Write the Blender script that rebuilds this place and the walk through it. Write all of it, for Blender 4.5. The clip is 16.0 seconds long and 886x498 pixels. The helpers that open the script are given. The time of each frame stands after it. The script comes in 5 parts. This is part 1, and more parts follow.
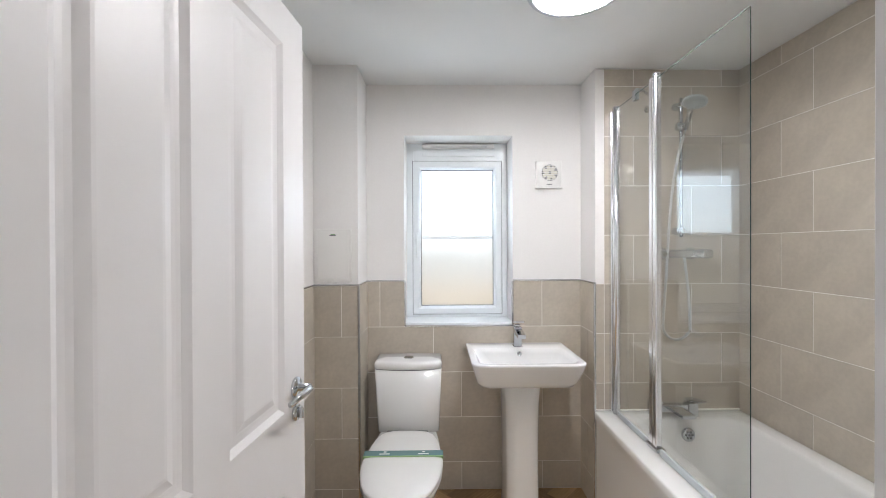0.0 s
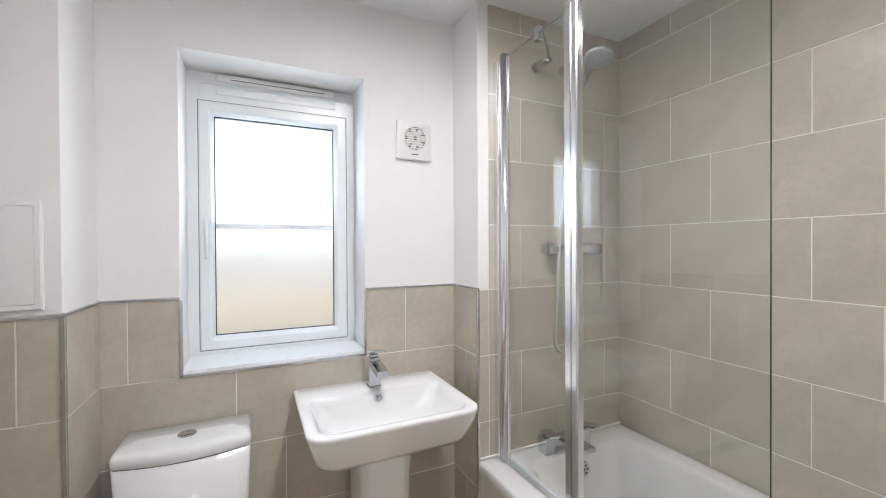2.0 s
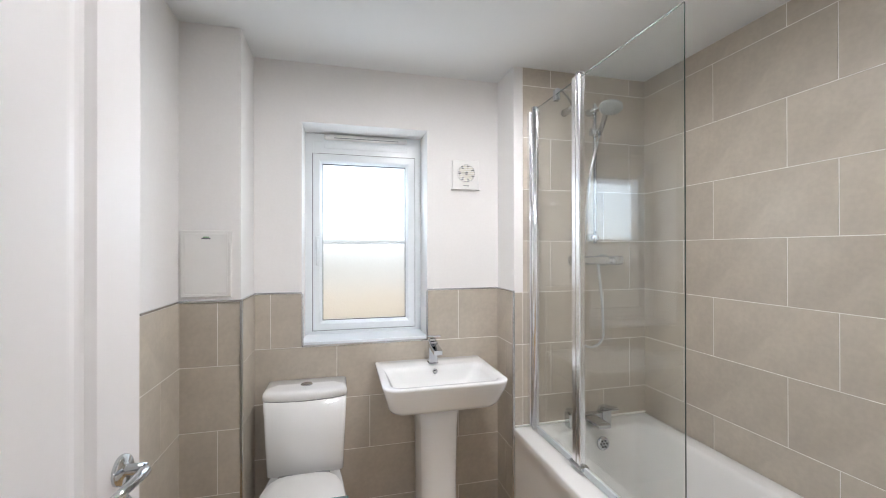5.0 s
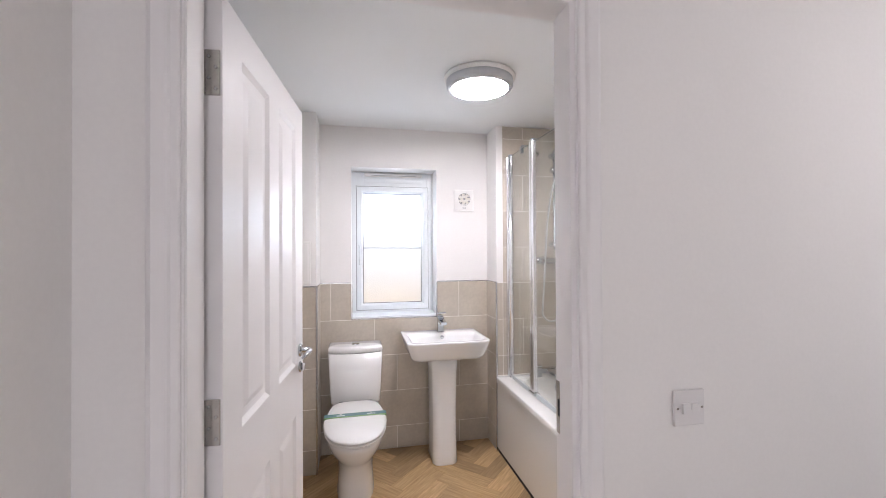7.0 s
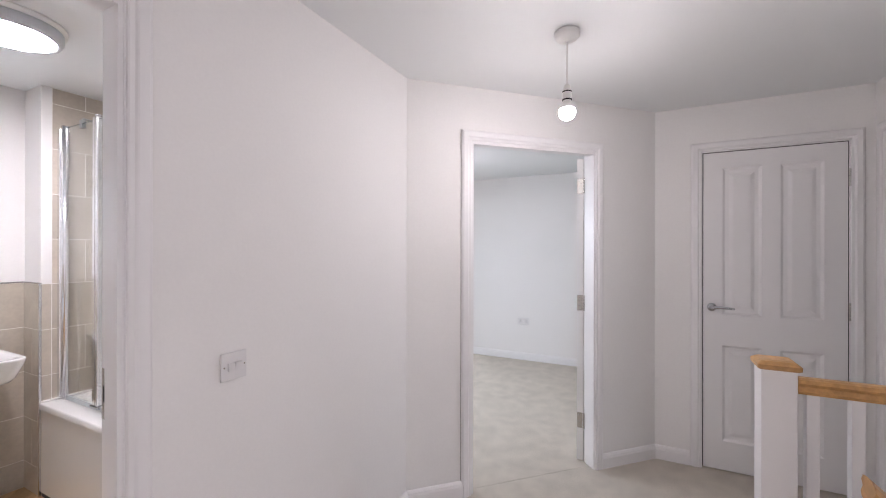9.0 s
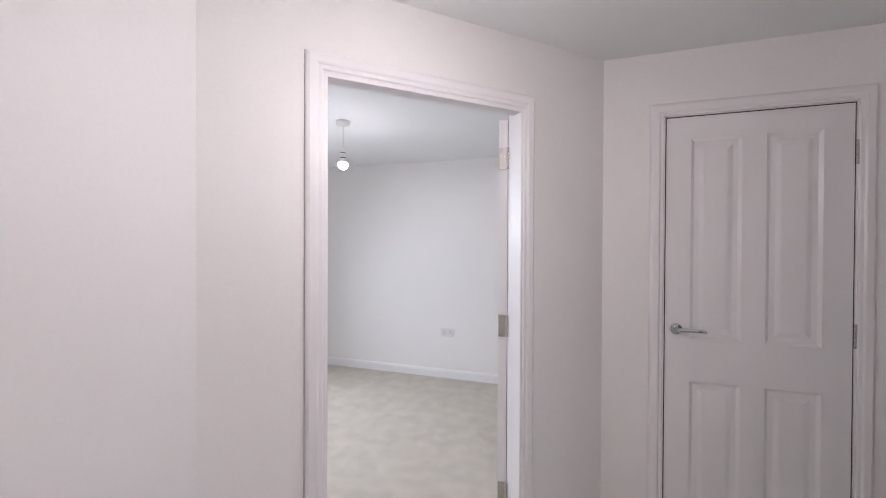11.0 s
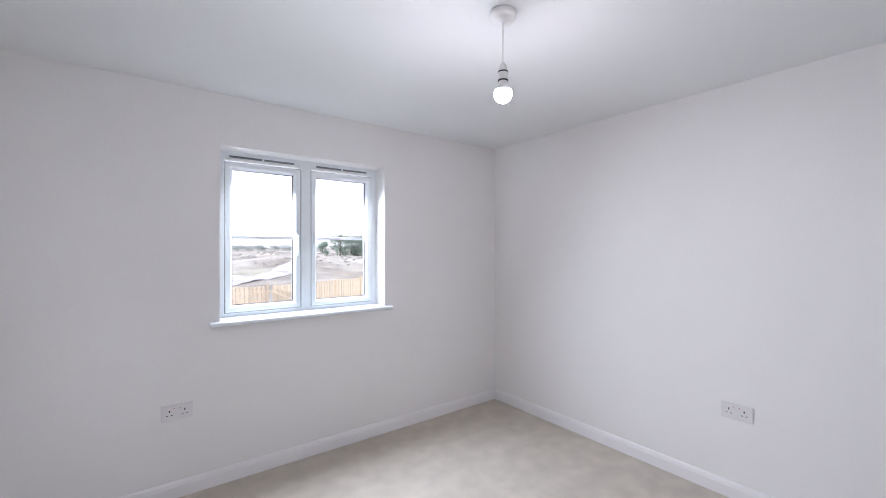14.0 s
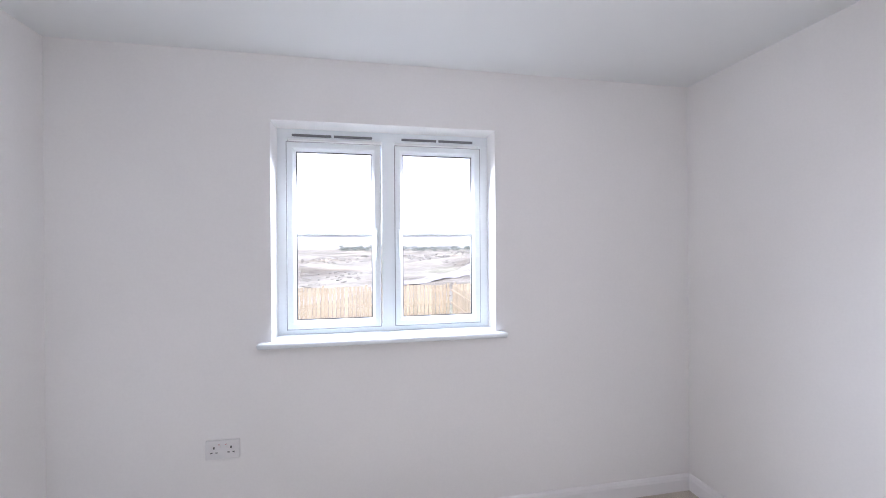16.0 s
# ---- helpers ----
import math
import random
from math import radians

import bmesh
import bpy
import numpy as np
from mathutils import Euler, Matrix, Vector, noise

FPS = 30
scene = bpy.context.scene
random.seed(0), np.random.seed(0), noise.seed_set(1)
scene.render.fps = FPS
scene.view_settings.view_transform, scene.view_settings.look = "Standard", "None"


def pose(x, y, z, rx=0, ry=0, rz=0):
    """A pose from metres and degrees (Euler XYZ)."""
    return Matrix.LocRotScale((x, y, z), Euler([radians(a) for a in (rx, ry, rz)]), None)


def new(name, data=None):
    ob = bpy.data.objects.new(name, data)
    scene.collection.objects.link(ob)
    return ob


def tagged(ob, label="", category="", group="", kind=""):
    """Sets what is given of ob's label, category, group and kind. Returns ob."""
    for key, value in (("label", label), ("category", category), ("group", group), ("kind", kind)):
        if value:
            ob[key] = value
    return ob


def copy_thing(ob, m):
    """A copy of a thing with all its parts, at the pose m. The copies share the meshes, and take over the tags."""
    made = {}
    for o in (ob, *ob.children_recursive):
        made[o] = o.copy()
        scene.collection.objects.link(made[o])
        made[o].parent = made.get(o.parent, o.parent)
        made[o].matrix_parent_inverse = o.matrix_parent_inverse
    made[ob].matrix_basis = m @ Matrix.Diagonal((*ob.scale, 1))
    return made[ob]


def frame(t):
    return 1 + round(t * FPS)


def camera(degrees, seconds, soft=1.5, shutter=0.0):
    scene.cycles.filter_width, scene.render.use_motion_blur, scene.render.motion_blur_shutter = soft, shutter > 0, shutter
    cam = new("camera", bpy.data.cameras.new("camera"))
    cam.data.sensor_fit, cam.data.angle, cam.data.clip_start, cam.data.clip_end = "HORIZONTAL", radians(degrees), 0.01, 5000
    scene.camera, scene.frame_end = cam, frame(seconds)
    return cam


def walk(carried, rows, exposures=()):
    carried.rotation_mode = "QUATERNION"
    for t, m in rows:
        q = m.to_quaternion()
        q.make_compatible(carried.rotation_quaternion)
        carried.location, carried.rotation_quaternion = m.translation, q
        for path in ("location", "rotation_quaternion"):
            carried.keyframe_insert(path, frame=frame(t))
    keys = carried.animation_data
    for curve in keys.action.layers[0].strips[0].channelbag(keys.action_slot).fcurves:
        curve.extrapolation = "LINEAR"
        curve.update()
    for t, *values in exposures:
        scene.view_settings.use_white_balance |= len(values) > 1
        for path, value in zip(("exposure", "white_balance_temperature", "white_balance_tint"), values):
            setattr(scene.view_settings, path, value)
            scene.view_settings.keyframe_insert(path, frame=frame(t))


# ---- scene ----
cam = camera(95.26, 16.0, soft=1.0)
PATH = [  # seconds, place, yaw, pitch, roll
    (0.0, -0.017, -0.092, 1.375, -0.80, -0.30, 0.23),
    (0.5, -0.037, 0.114, 1.375, -3.03, -0.26, 0.28),
    (1.0, -0.059, 0.311, 1.366, -10.17, -0.27, 0.33),
    (1.5, -0.036, 0.492, 1.357, -18.13, -0.26, 0.33),
    (2.0, 0.015, 0.637, 1.352, -25.17, -0.48, 0.33),
    (2.5, 0.072, 0.745, 1.333, -29.42, -0.26, 0.31),
    (3.0, 0.100, 0.769, 1.331, -31.14, -0.33, 0.24),
    (3.5, 0.076, 0.703, 1.346, -30.98, -0.32, 0.18),
    (4.0, 0.018, 0.545, 1.361, -26.73, -0.32, 0.02),
    (4.5, -0.025, 0.361, 1.375, -18.96, -0.09, -0.15),
    (4.7, -0.019, 0.281, 1.382, -15.41, 0.03, -0.04),
    (7.0, -0.161, -0.721, 1.397, -11.98, 0.47, 0.29),
    (7.5, -0.194, -0.894, 1.390, -24.13, 0.55, -0.12),
    (8.0, -0.261, -0.975, 1.387, -38.61, 0.33, -0.13),
    (8.5, -0.284, -1.005, 1.378, -52.03, 0.32, -0.11),
    (9.0, -0.200, -1.021, 1.378, -63.24, 0.04, -0.10),
    (9.5, -0.038, -1.023, 1.384, -71.48, -0.16, -0.08),
    (9.7, 0.044, -1.012, 1.385, -74.39, -0.19, -0.10),
    (11.8, 1.182, -0.958, 1.402, -64.22, -0.46, -0.27),
    (12.0, 1.288, -0.949, 1.398, -61.78, -0.35, -0.23),
    (12.5, 1.529, -0.908, 1.392, -55.58, -0.25, 0.18),
    (13.0, 1.745, -0.822, 1.388, -49.18, -0.29, 0.03),
    (13.5, 1.952, -0.651, 1.378, -43.06, -0.14, -0.07),
    (14.0, 2.138, -0.441, 1.382, -37.11, -0.12, 0.00),
    (14.5, 2.324, -0.227, 1.382, -30.52, -0.10, -0.04),
    (15.0, 2.495, -0.008, 1.377, -24.43, 0.01, 0.13),
    (15.5, 2.721, 0.144, 1.378, -17.57, -0.06, 0.26),
    (16.0, 2.955, 0.240, 1.381, -10.92, -0.08, 0.38),
]
EXPOSURES = [(0.0, 1.11, 6405, 13), (4.7, 1.13, 6405, 13), (7.0, 1.32, 6410, 20.0), (8.1, 1.29, 6400, 21.0), (9.7, 1.39, 6400, 23), (12.0, 1.27, 6420, 24), (14.0, 1.33, 6270, 24), (16.0, 1.46, 6260, 25)]
walk(cam, [(t, pose(x, y, z, 90 + p, r, yaw)) for t, x, y, z, yaw, p, r in PATH], EXPOSURES)

# ---- world, sun, lamps ----
world = bpy.data.worlds.new("overcast_sky")
scene.world = world
world.use_nodes = True
wn = world.node_tree
sky = wn.nodes.new("ShaderNodeTexSky")
sky.sky_type = "NISHITA"
sky.sun_disc = False
sky.sun_elevation = radians(66)
sky.sun_rotation = radians(200)
sky.air_density, sky.dust_density, sky.ozone_density = 1.0, 2.0, 1.0
cloud = wn.nodes.new("ShaderNodeVectorMath")      # an even veil of cloud over the clear sky
cloud.operation = "ADD"
cloud.inputs[1].default_value = (5.2, 5.5, 5.8)
wn.links.new(sky.outputs[0], cloud.inputs[0])
wn.links.new(cloud.outputs[0], wn.nodes["Background"].inputs[0])
wn.nodes["Background"].inputs[1].default_value = 0.10

sun_data = bpy.data.lights.new("sun", "SUN")
sun_data.energy, sun_data.angle, sun_data.color = 0.5, radians(20), (1.0, 0.96, 0.9)
sun = new("sun", sun_data)
sun.matrix_world = pose(0, -10, 20, 24, 0, 20)
tagged(sun, "soft veiled daylight from behind the house", "sun", kind="structure")

LANDING_BULB, BEDROOM_BULB = 125.0, 100.0      # bare pendant bulbs
DISC_GLOW = 36.0                             # opal disc of the bathroom light
WINDOW_WATTS = (0.6, 11.8)


def window_light(name, x0, x1, z0, z1, y, tilt, watts, tint, spread=150):
    """Area lamp in a window's opening, standing in for sky light."""
    d = bpy.data.lights.new(name, "AREA")
    d.shape, d.size, d.size_y, d.energy, d.color = "RECTANGLE", x1 - x0, z1 - z0, watts, tint
    ob = new(name, d)
    ob.matrix_world = pose((x0 + x1) / 2, y, (z0 + z1) / 2, tilt, 0, 0)
    d.spread = radians(spread)
    return tagged(ob, "area lamp standing in for sky light at the window opening", "daylight", kind="structure")


window_light("window_light_bedroom", 2.62, 2.98, 1.468, 1.88, 2.462, -55, WINDOW_WATTS[1] / 2, (0.80, 0.94, 1.0), 132)
window_light("window_light_bedroom", 3.155, 3.51, 1.468, 1.88, 2.462, -55, WINDOW_WATTS[1] / 2, (0.80, 0.94, 1.0), 132)
window_light("window_light_bathroom", -0.095, 0.307, 1.46, 1.82, 2.46, -90, WINDOW_WATTS[0], (0.72, 0.88, 1.0))
# lamps at unseen windows, added to brighten the landing and the far bedroom
window_light("window_light_bedroom_two", -2.95, -1.85, 1.0, 1.98, 2.40, -82, 72.0, (0.97, 0.97, 1.0))
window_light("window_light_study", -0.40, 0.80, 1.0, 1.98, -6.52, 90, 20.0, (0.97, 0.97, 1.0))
window_light("window_light_far_bedroom", 2.55, 4.05, 0.95, 2.0, -5.40, 90, 5.5, (0.86, 0.95, 1.0))

# ---- materials ----
def material(name, color, rough=0.5, metal=0.0, **kw):
    """Principled material with two scales of tint variation and fine bump."""
    m = bpy.data.materials.new(name)
    m.use_nodes = True
    nt = m.node_tree
    p = nt.nodes["Principled BSDF"]
    p.inputs["Base Color"].default_value = (*color, 1)
    p.inputs["Roughness"].default_value = rough
    p.inputs["Metallic"].default_value = metal
    if "coat" in kw:
        p.inputs["Coat Weight"].default_value = kw["coat"]
        p.inputs["Coat Roughness"].default_value = 0.05
    co = nt.nodes.new("ShaderNodeTexCoord")
    vary, scale = kw.get("vary", 0.0), kw.get("scale", 3.0)
    fine, bump, bscale = kw.get("fine", 0.0), kw.get("bump", 0.0), kw.get("bscale", 300.0)
    if vary or fine or kw.get("island"):
        big = nt.nodes.new("ShaderNodeTexNoise")
        big.inputs["Scale"].default_value, big.inputs["Detail"].default_value = scale, 4
        small = nt.nodes.new("ShaderNodeTexNoise")
        small.inputs["Scale"].default_value, small.inputs["Detail"].default_value = kw.get("fscale", 90.0), 3
        for n in (big, small):
            nt.links.new(co.outputs["Object"], n.inputs["Vector"])

        def ramp(src, amount, lo=0.35, hi=0.65):
            r = nt.nodes.new("ShaderNodeMapRange")
            r.inputs[1].default_value, r.inputs[2].default_value = lo, hi
            r.inputs[3].default_value, r.inputs[4].default_value = 1 - amount, 1 + amount
            nt.links.new(src, r.inputs[0])
            return r.outputs[0]
        mul = nt.nodes.new("ShaderNodeMath")
        mul.operation = "MULTIPLY"
        nt.links.new(ramp(big.outputs["Fac"], vary), mul.inputs[0])
        nt.links.new(ramp(small.outputs["Fac"], fine), mul.inputs[1])
        value = mul.outputs[0]
        if kw.get("island"):
            info = nt.nodes.new("ShaderNodeObjectInfo")
            mul2 = nt.nodes.new("ShaderNodeMath")
            mul2.operation = "MULTIPLY"
            nt.links.new(value, mul2.inputs[0])
            nt.links.new(ramp(info.outputs["Random"], kw["island"], 0.0, 1.0), mul2.inputs[1])
            value = mul2.outputs[0]
        mix = nt.nodes.new("ShaderNodeVectorMath")
        mix.operation = "SCALE"
        mix.inputs[0].default_value = color
        nt.links.new(value, mix.inputs["Scale"])
        nt.links.new(mix.outputs[0], p.inputs["Base Color"])
    if bump:
        bn = nt.nodes.new("ShaderNodeTexNoise")
        bn.inputs["Scale"].default_value, bn.inputs["Detail"].default_value = bscale, 4
        nt.links.new(co.outputs["Object"], bn.inputs["Vector"])
        b = nt.nodes.new("ShaderNodeBump")
        b.inputs["Strength"].default_value, b.inputs["Distance"].default_value = bump, kw.get("depth", 0.001)
        nt.links.new(bn.outputs["Fac"], b.inputs["Height"])
        nt.links.new(b.outputs[0], p.inputs["Normal"])
    return m


def glowing(name, color, strength):
    m = bpy.data.materials.new(name)
    m.use_nodes = True
    p = m.node_tree.nodes["Principled BSDF"]
    p.inputs["Base Color"].default_value = (0.9, 0.9, 0.9, 1)
    p.inputs["Emission Color"].default_value = (*color, 1)
    p.inputs["Emission Strength"].default_value = strength
    return m


def clear_glass(name, tint, mirror=0.045):
    m = bpy.data.materials.new(name)
    m.use_nodes = True
    nt = m.node_tree
    nt.nodes.remove(nt.nodes["Principled BSDF"])
    tr, gl = nt.nodes.new("ShaderNodeBsdfTransparent"), nt.nodes.new("ShaderNodeBsdfGlossy")
    tr.inputs[0].default_value = (*tint, 1)
    gl.inputs["Roughness"].default_value = 0.0
    lw, mx = nt.nodes.new("ShaderNodeLayerWeight"), nt.nodes.new("ShaderNodeMixShader")
    lw.inputs[0].default_value = 0.5
    pw, ma = nt.nodes.new("ShaderNodeMath"), nt.nodes.new("ShaderNodeMath")
    pw.operation, ma.operation = "POWER", "MULTIPLY_ADD"
    pw.inputs[1].default_value, ma.inputs[1].default_value, ma.inputs[2].default_value = 5.0, 0.95, mirror
    nt.links.new(lw.outputs["Facing"], pw.inputs[0])
    nt.links.new(pw.outputs[0], ma.inputs[0])
    nt.links.new(ma.outputs[0], mx.inputs[0])
    nt.links.new(tr.outputs[0], mx.inputs[1])
    nt.links.new(gl.outputs[0], mx.inputs[2])
    nt.links.new(mx.outputs[0], nt.nodes["Material Output"].inputs[0])
    return m


PAINT = material("wall_paint", (0.84, 0.825, 0.81), 0.75, vary=0.015, scale=1.2, fine=0.008, bump=0.12, bscale=220)
CEIL = material("ceiling_paint", (0.83, 0.845, 0.845), 0.8, vary=0.01, scale=1.0, bump=0.1, bscale=160)
GLOSS = material("gloss_paint", (0.84, 0.825, 0.825), 0.4, vary=0.01, scale=4, bump=0.05, bscale=120)
UPVC = material("white_upvc", (0.82, 0.86, 0.88), 0.25, vary=0.008, scale=5)
CERAMIC = material("white_ceramic", (0.85, 0.85, 0.84), 0.13, coat=0.2, vary=0.006, scale=6)
ACRYLIC = material("bath_acrylic", (0.86, 0.85, 0.83), 0.12, coat=0.3)
PLASTIC = material("white_plastic", (0.84, 0.83, 0.81), 0.3, vary=0.008, scale=10)
TILE = material("beige_tile", (0.53, 0.475, 0.40), 0.29, vary=0.06, scale=7, fine=0.03, fscale=60, island=0.05, bump=0.06, bscale=40)
GROUT = material("grout", (0.86, 0.84, 0.80), 0.85, vary=0.05, scale=20, bump=0.2)
ALLOY = material("polished_alloy", (0.84, 0.85, 0.87), 0.2, 1.0)
CHROME = material("chrome", (0.60, 0.62, 0.64), 0.06, 1.0)
SATIN = material("satin_steel", (0.58, 0.565, 0.54), 0.25, 1.0, vary=0.05, scale=60)
SWITCH = material("switch_plastic", (0.75, 0.735, 0.73), 0.35, vary=0.01, scale=12)
TRIM = material("tile_trim_alloy", (0.66, 0.67, 0.68), 0.22, 1.0, vary=0.04, scale=30)
DARK = material("dark_gap", (0.02, 0.02, 0.022), 0.7)
GREY = material("grey_slot", (0.16, 0.17, 0.18), 0.6)
CARPET = material("beige_carpet", (0.60, 0.54, 0.462), 0.95, vary=0.07, scale=8.0, fine=0.14, fscale=260, bump=0.9, bscale=520, depth=0.004)
OAK = material("oak_rail", (0.58, 0.32, 0.12), 0.35, vary=0.15, scale=12, fine=0.1, fscale=70)
GLASS = clear_glass("clear_glass", (0.980, 0.993, 0.985), 0.062)
PANE = clear_glass("window_glass", (0.97, 0.98, 0.98))
BULB = glowing("landing_bulb", (1.0, 0.975, 0.945), LANDING_BULB)
BULB_BEDROOM = glowing("bedroom_bulb", (0.97, 0.98, 1.0), BEDROOM_BULB)
DISC = glowing("lit_disc", (0.98, 0.98, 0.98), DISC_GLOW)

# ---- building helpers ----
def mesh_object(name, bm, mat, smooth=False):
    bmesh.ops.recalc_face_normals(bm, faces=bm.faces)
    me = bpy.data.meshes.new(name)
    bm.to_mesh(me)
    bm.free()
    if mat:
        me.materials.append(mat)
    if smooth:
        for f in me.polygons:
            f.use_smooth = True
    return new(name, me)


def thing(name, place=(0, 0, 0), turn=0.0, label="", category="", group="", kind=""):
    ob = new(name)
    ob.empty_display_size = 0.1
    ob.matrix_world = pose(*place, 0, 0, turn)
    return tagged(ob, label, category, group, kind)


def part(name, bm, mat, parent, label="", smooth=False):
    ob = mesh_object(name, bm, mat, smooth)
    ob.parent = parent
    if label:
        tagged(ob, label)
    return ob


def structure(name, bm, mat, label, category, smooth=False):
    return tagged(mesh_object(name, bm, mat, smooth), label, category, kind="structure")


def box(x0, y0, z0, x1, y1, z1, bevel=0.0, bm=None, seg=2):
    """A box, its edges rounded by bevel, added to bm or in a new one."""
    b = bmesh.new()
    bmesh.ops.create_cube(b, size=1.0)
    for v in b.verts:
        v.co = Vector(((x0 + x1) / 2 + v.co.x * (x1 - x0), (y0 + y1) / 2 + v.co.y * (y1 - y0), (z0 + z1) / 2 + v.co.z * (z1 - z0)))
    if bevel:
        bmesh.ops.bevel(b, geom=list(b.edges), offset=bevel, segments=seg, affect="EDGES", profile=0.5)
    return join(bm, b)


def join(bm, b):
    if bm is None:
        return b
    me = bpy.data.meshes.new("tmp")
    b.to_mesh(me)
    b.free()
    bm.from_mesh(me)
    bpy.data.meshes.remove(me)
    return bm


def moved(bm, m):
    bmesh.ops.transform(bm, matrix=m, verts=bm.verts)
    return bm


def loft(rings, bm=None, closed=True, cap0=True, cap1=True):
    """Skins closed rings of equal count."""
    b = bmesh.new()
    vs = [[b.verts.new(p) for p in ring] for ring in rings]
    n = len(rings[0])
    for a, c in zip(vs, vs[1:]):
        for i in range(n if closed else n - 1):
            b.faces.new((a[i], a[(i + 1) % n], c[(i + 1) % n], c[i]))
    if cap0:
        b.faces.new(list(reversed(vs[0])))
    if cap1:
        b.faces.new(vs[-1])
    return join(bm, b)


def tube(path, r, n=10, bm=None, radii=None):
    """A round tube along a polyline."""
    pts = [Vector(p) for p in path]
    rings = []
    up = Vector((0, 0, 1))
    for i, p in enumerate(pts):
        d = (pts[min(i + 1, len(pts) - 1)] - pts[max(i - 1, 0)]).normalized()
        ref = up if abs(d.dot(up)) < 0.95 else Vector((1, 0, 0))
        u = d.cross(ref).normalized()
        w = u.cross(d)
        rr = radii[i] if radii else r
        rings.append([p + u * rr * math.cos(2 * math.pi * k / n) + w * rr * math.sin(2 * math.pi * k / n) for k in range(n)])
    return loft(rings, bm)


def lathe(profile, n=32, bm=None, center=(0, 0, 0)):
    """Spins (radius, z) pairs about the vertical."""
    c = Vector(center)
    rings = [[c + Vector((max(r, 1e-4) * math.cos(2 * math.pi * k / n), max(r, 1e-4) * math.sin(2 * math.pi * k / n), z)) for k in range(n)] for r, z in profile]
    return loft(rings, bm)


def rrect(cx, cy, w, d, r, z, n=6, front=None):
    """A rounded rectangle ring in the plane z; front gives the corners at low y another radius."""
    pts = []
    for qx, qy, a0 in ((1, 1, 0), (-1, 1, 90), (-1, -1, 180), (1, -1, 270)):
        rr = front if (front and qy < 0) else r
        ox, oy = cx + qx * (w / 2 - rr), cy + qy * (d / 2 - rr)
        for k in range(n + 1):
            a = radians(a0 + 90 * k / n)
            pts.append(Vector((ox + rr * math.cos(a), oy + rr * math.sin(a), z)))
    return pts


def wall(name, a, b, thick, z0, z1, openings, mat, label, category="wall"):
    """A wall whose seen face runs from a to b; its body lies to the left of that way. openings: (from, to, low, high) along it."""
    a, b = Vector((*a, 0)), Vector((*b, 0))
    length = (b - a).length
    u = (b - a) / length
    n = Vector((-u.y, u.x, 0))
    us = sorted({0.0, length, *[o[0] for o in openings], *[o[1] for o in openings]})
    zs = sorted({z0, z1, *[o[2] for o in openings], *[o[3] for o in openings]})
    us = [q for q in us if 0 <= q <= length]
    zs = [q for q in zs if z0 <= q <= z1]

    def solid(i, j):
        if not (0 <= i < len(us) - 1 and 0 <= j < len(zs) - 1):
            return False
        cu, cz = (us[i] + us[i + 1]) / 2, (zs[j] + zs[j + 1]) / 2
        return not any(o[0] < cu < o[1] and o[2] < cz < o[3] for o in openings)
    bm = bmesh.new()

    def p(i, j, k):
        q = a + u * us[i] + n * (thick * k)
        return bm.verts.new((q.x, q.y, zs[j]))
    for i in range(len(us) - 1):
        for j in range(len(zs) - 1):
            if not solid(i, j):
                continue
            for k in (0, 1):
                bm.faces.new([p(i, j, k), p(i + 1, j, k), p(i + 1, j + 1, k), p(i, j + 1, k)])
            for di, dj, e in ((-1, 0, ((i, j), (i, j + 1))), (1, 0, ((i + 1, j), (i + 1, j + 1))), (0, -1, ((i, j), (i + 1, j))), (0, 1, ((i, j + 1), (i + 1, j + 1)))):
                if not solid(i + di, j + dj):
                    (i0, j0), (i1, j1) = e
                    bm.faces.new([p(i0, j0, 0), p(i1, j1, 0), p(i1, j1, 1), p(i0, j0, 1)])
    bmesh.ops.remove_doubles(bm, verts=bm.verts, dist=1e-5)
    return structure(name, bm, mat, label, category)

# ---- structure ----
H = 2.290
WALL_LABEL = "smooth matt white painted plaster wall"
NB, NR = 2.198, 2.241          # inner faces of the outer wall: bathroom, bedroom
DIAG = (1.637, 0.123)          # where the landing wall turns
DU = Vector((0.7071, -0.7071, 0))
DN = Vector((0.7071, 0.7071, 0))
BW = (-0.203, 0.411, 0.940, 2.005)    # bathroom window opening
RW = (2.525, 3.617, 0.940, 1.988)     # bedroom window opening

# walls: seen face, body behind it
wall("wall_bathroom_north", (-0.75, NB), (1.60, NB), 0.30, -0.02, H, [(BW[0] + 0.75, BW[1] + 0.75, BW[2], BW[3])], PAINT, WALL_LABEL + " with a deep window reveal")
wall("wall_bedroom_north", (1.60, NR), (4.87, NR), 0.257, -0.02, H, [(RW[0] - 1.60, RW[1] - 1.60, RW[2], RW[3])], PAINT, WALL_LABEL + " with a deep window reveal")
wall("wall_bathroom_west", (-0.64, 0.223), (-0.64, NB), 0.11, -0.02, H, [], PAINT, WALL_LABEL + " above half-height tiles")
wall("wall_bathroom_east", (1.556, NB), (1.556, 0.223), 0.06, -0.02, H, [], PAINT, WALL_LABEL + " behind full-height tiles")
wall("wall_landing_north", (-0.76, 0.123), (DIAG[0], 0.123), 0.10, -0.02, H, [(-0.502 + 0.76, 0.356 + 0.76, -0.02, 2.010)], PAINT, WALL_LABEL + " with a doorway to the bathroom")
DEND = (2.829, 0.123 - (2.829 - 1.637))
wall("wall_landing_diagonal", DIAG, DEND, 0.10, -0.02, H, [(0.354, 1.225, -0.02, 2.010)], PAINT, WALL_LABEL + " set at a slant with a doorway")
wall("wall_landing_east", DEND, (2.829, -2.136), 0.10, -0.02, H, [(0.241, 0.986, -0.02, 2.016)], PAINT, WALL_LABEL + " with the cupboard doorway")
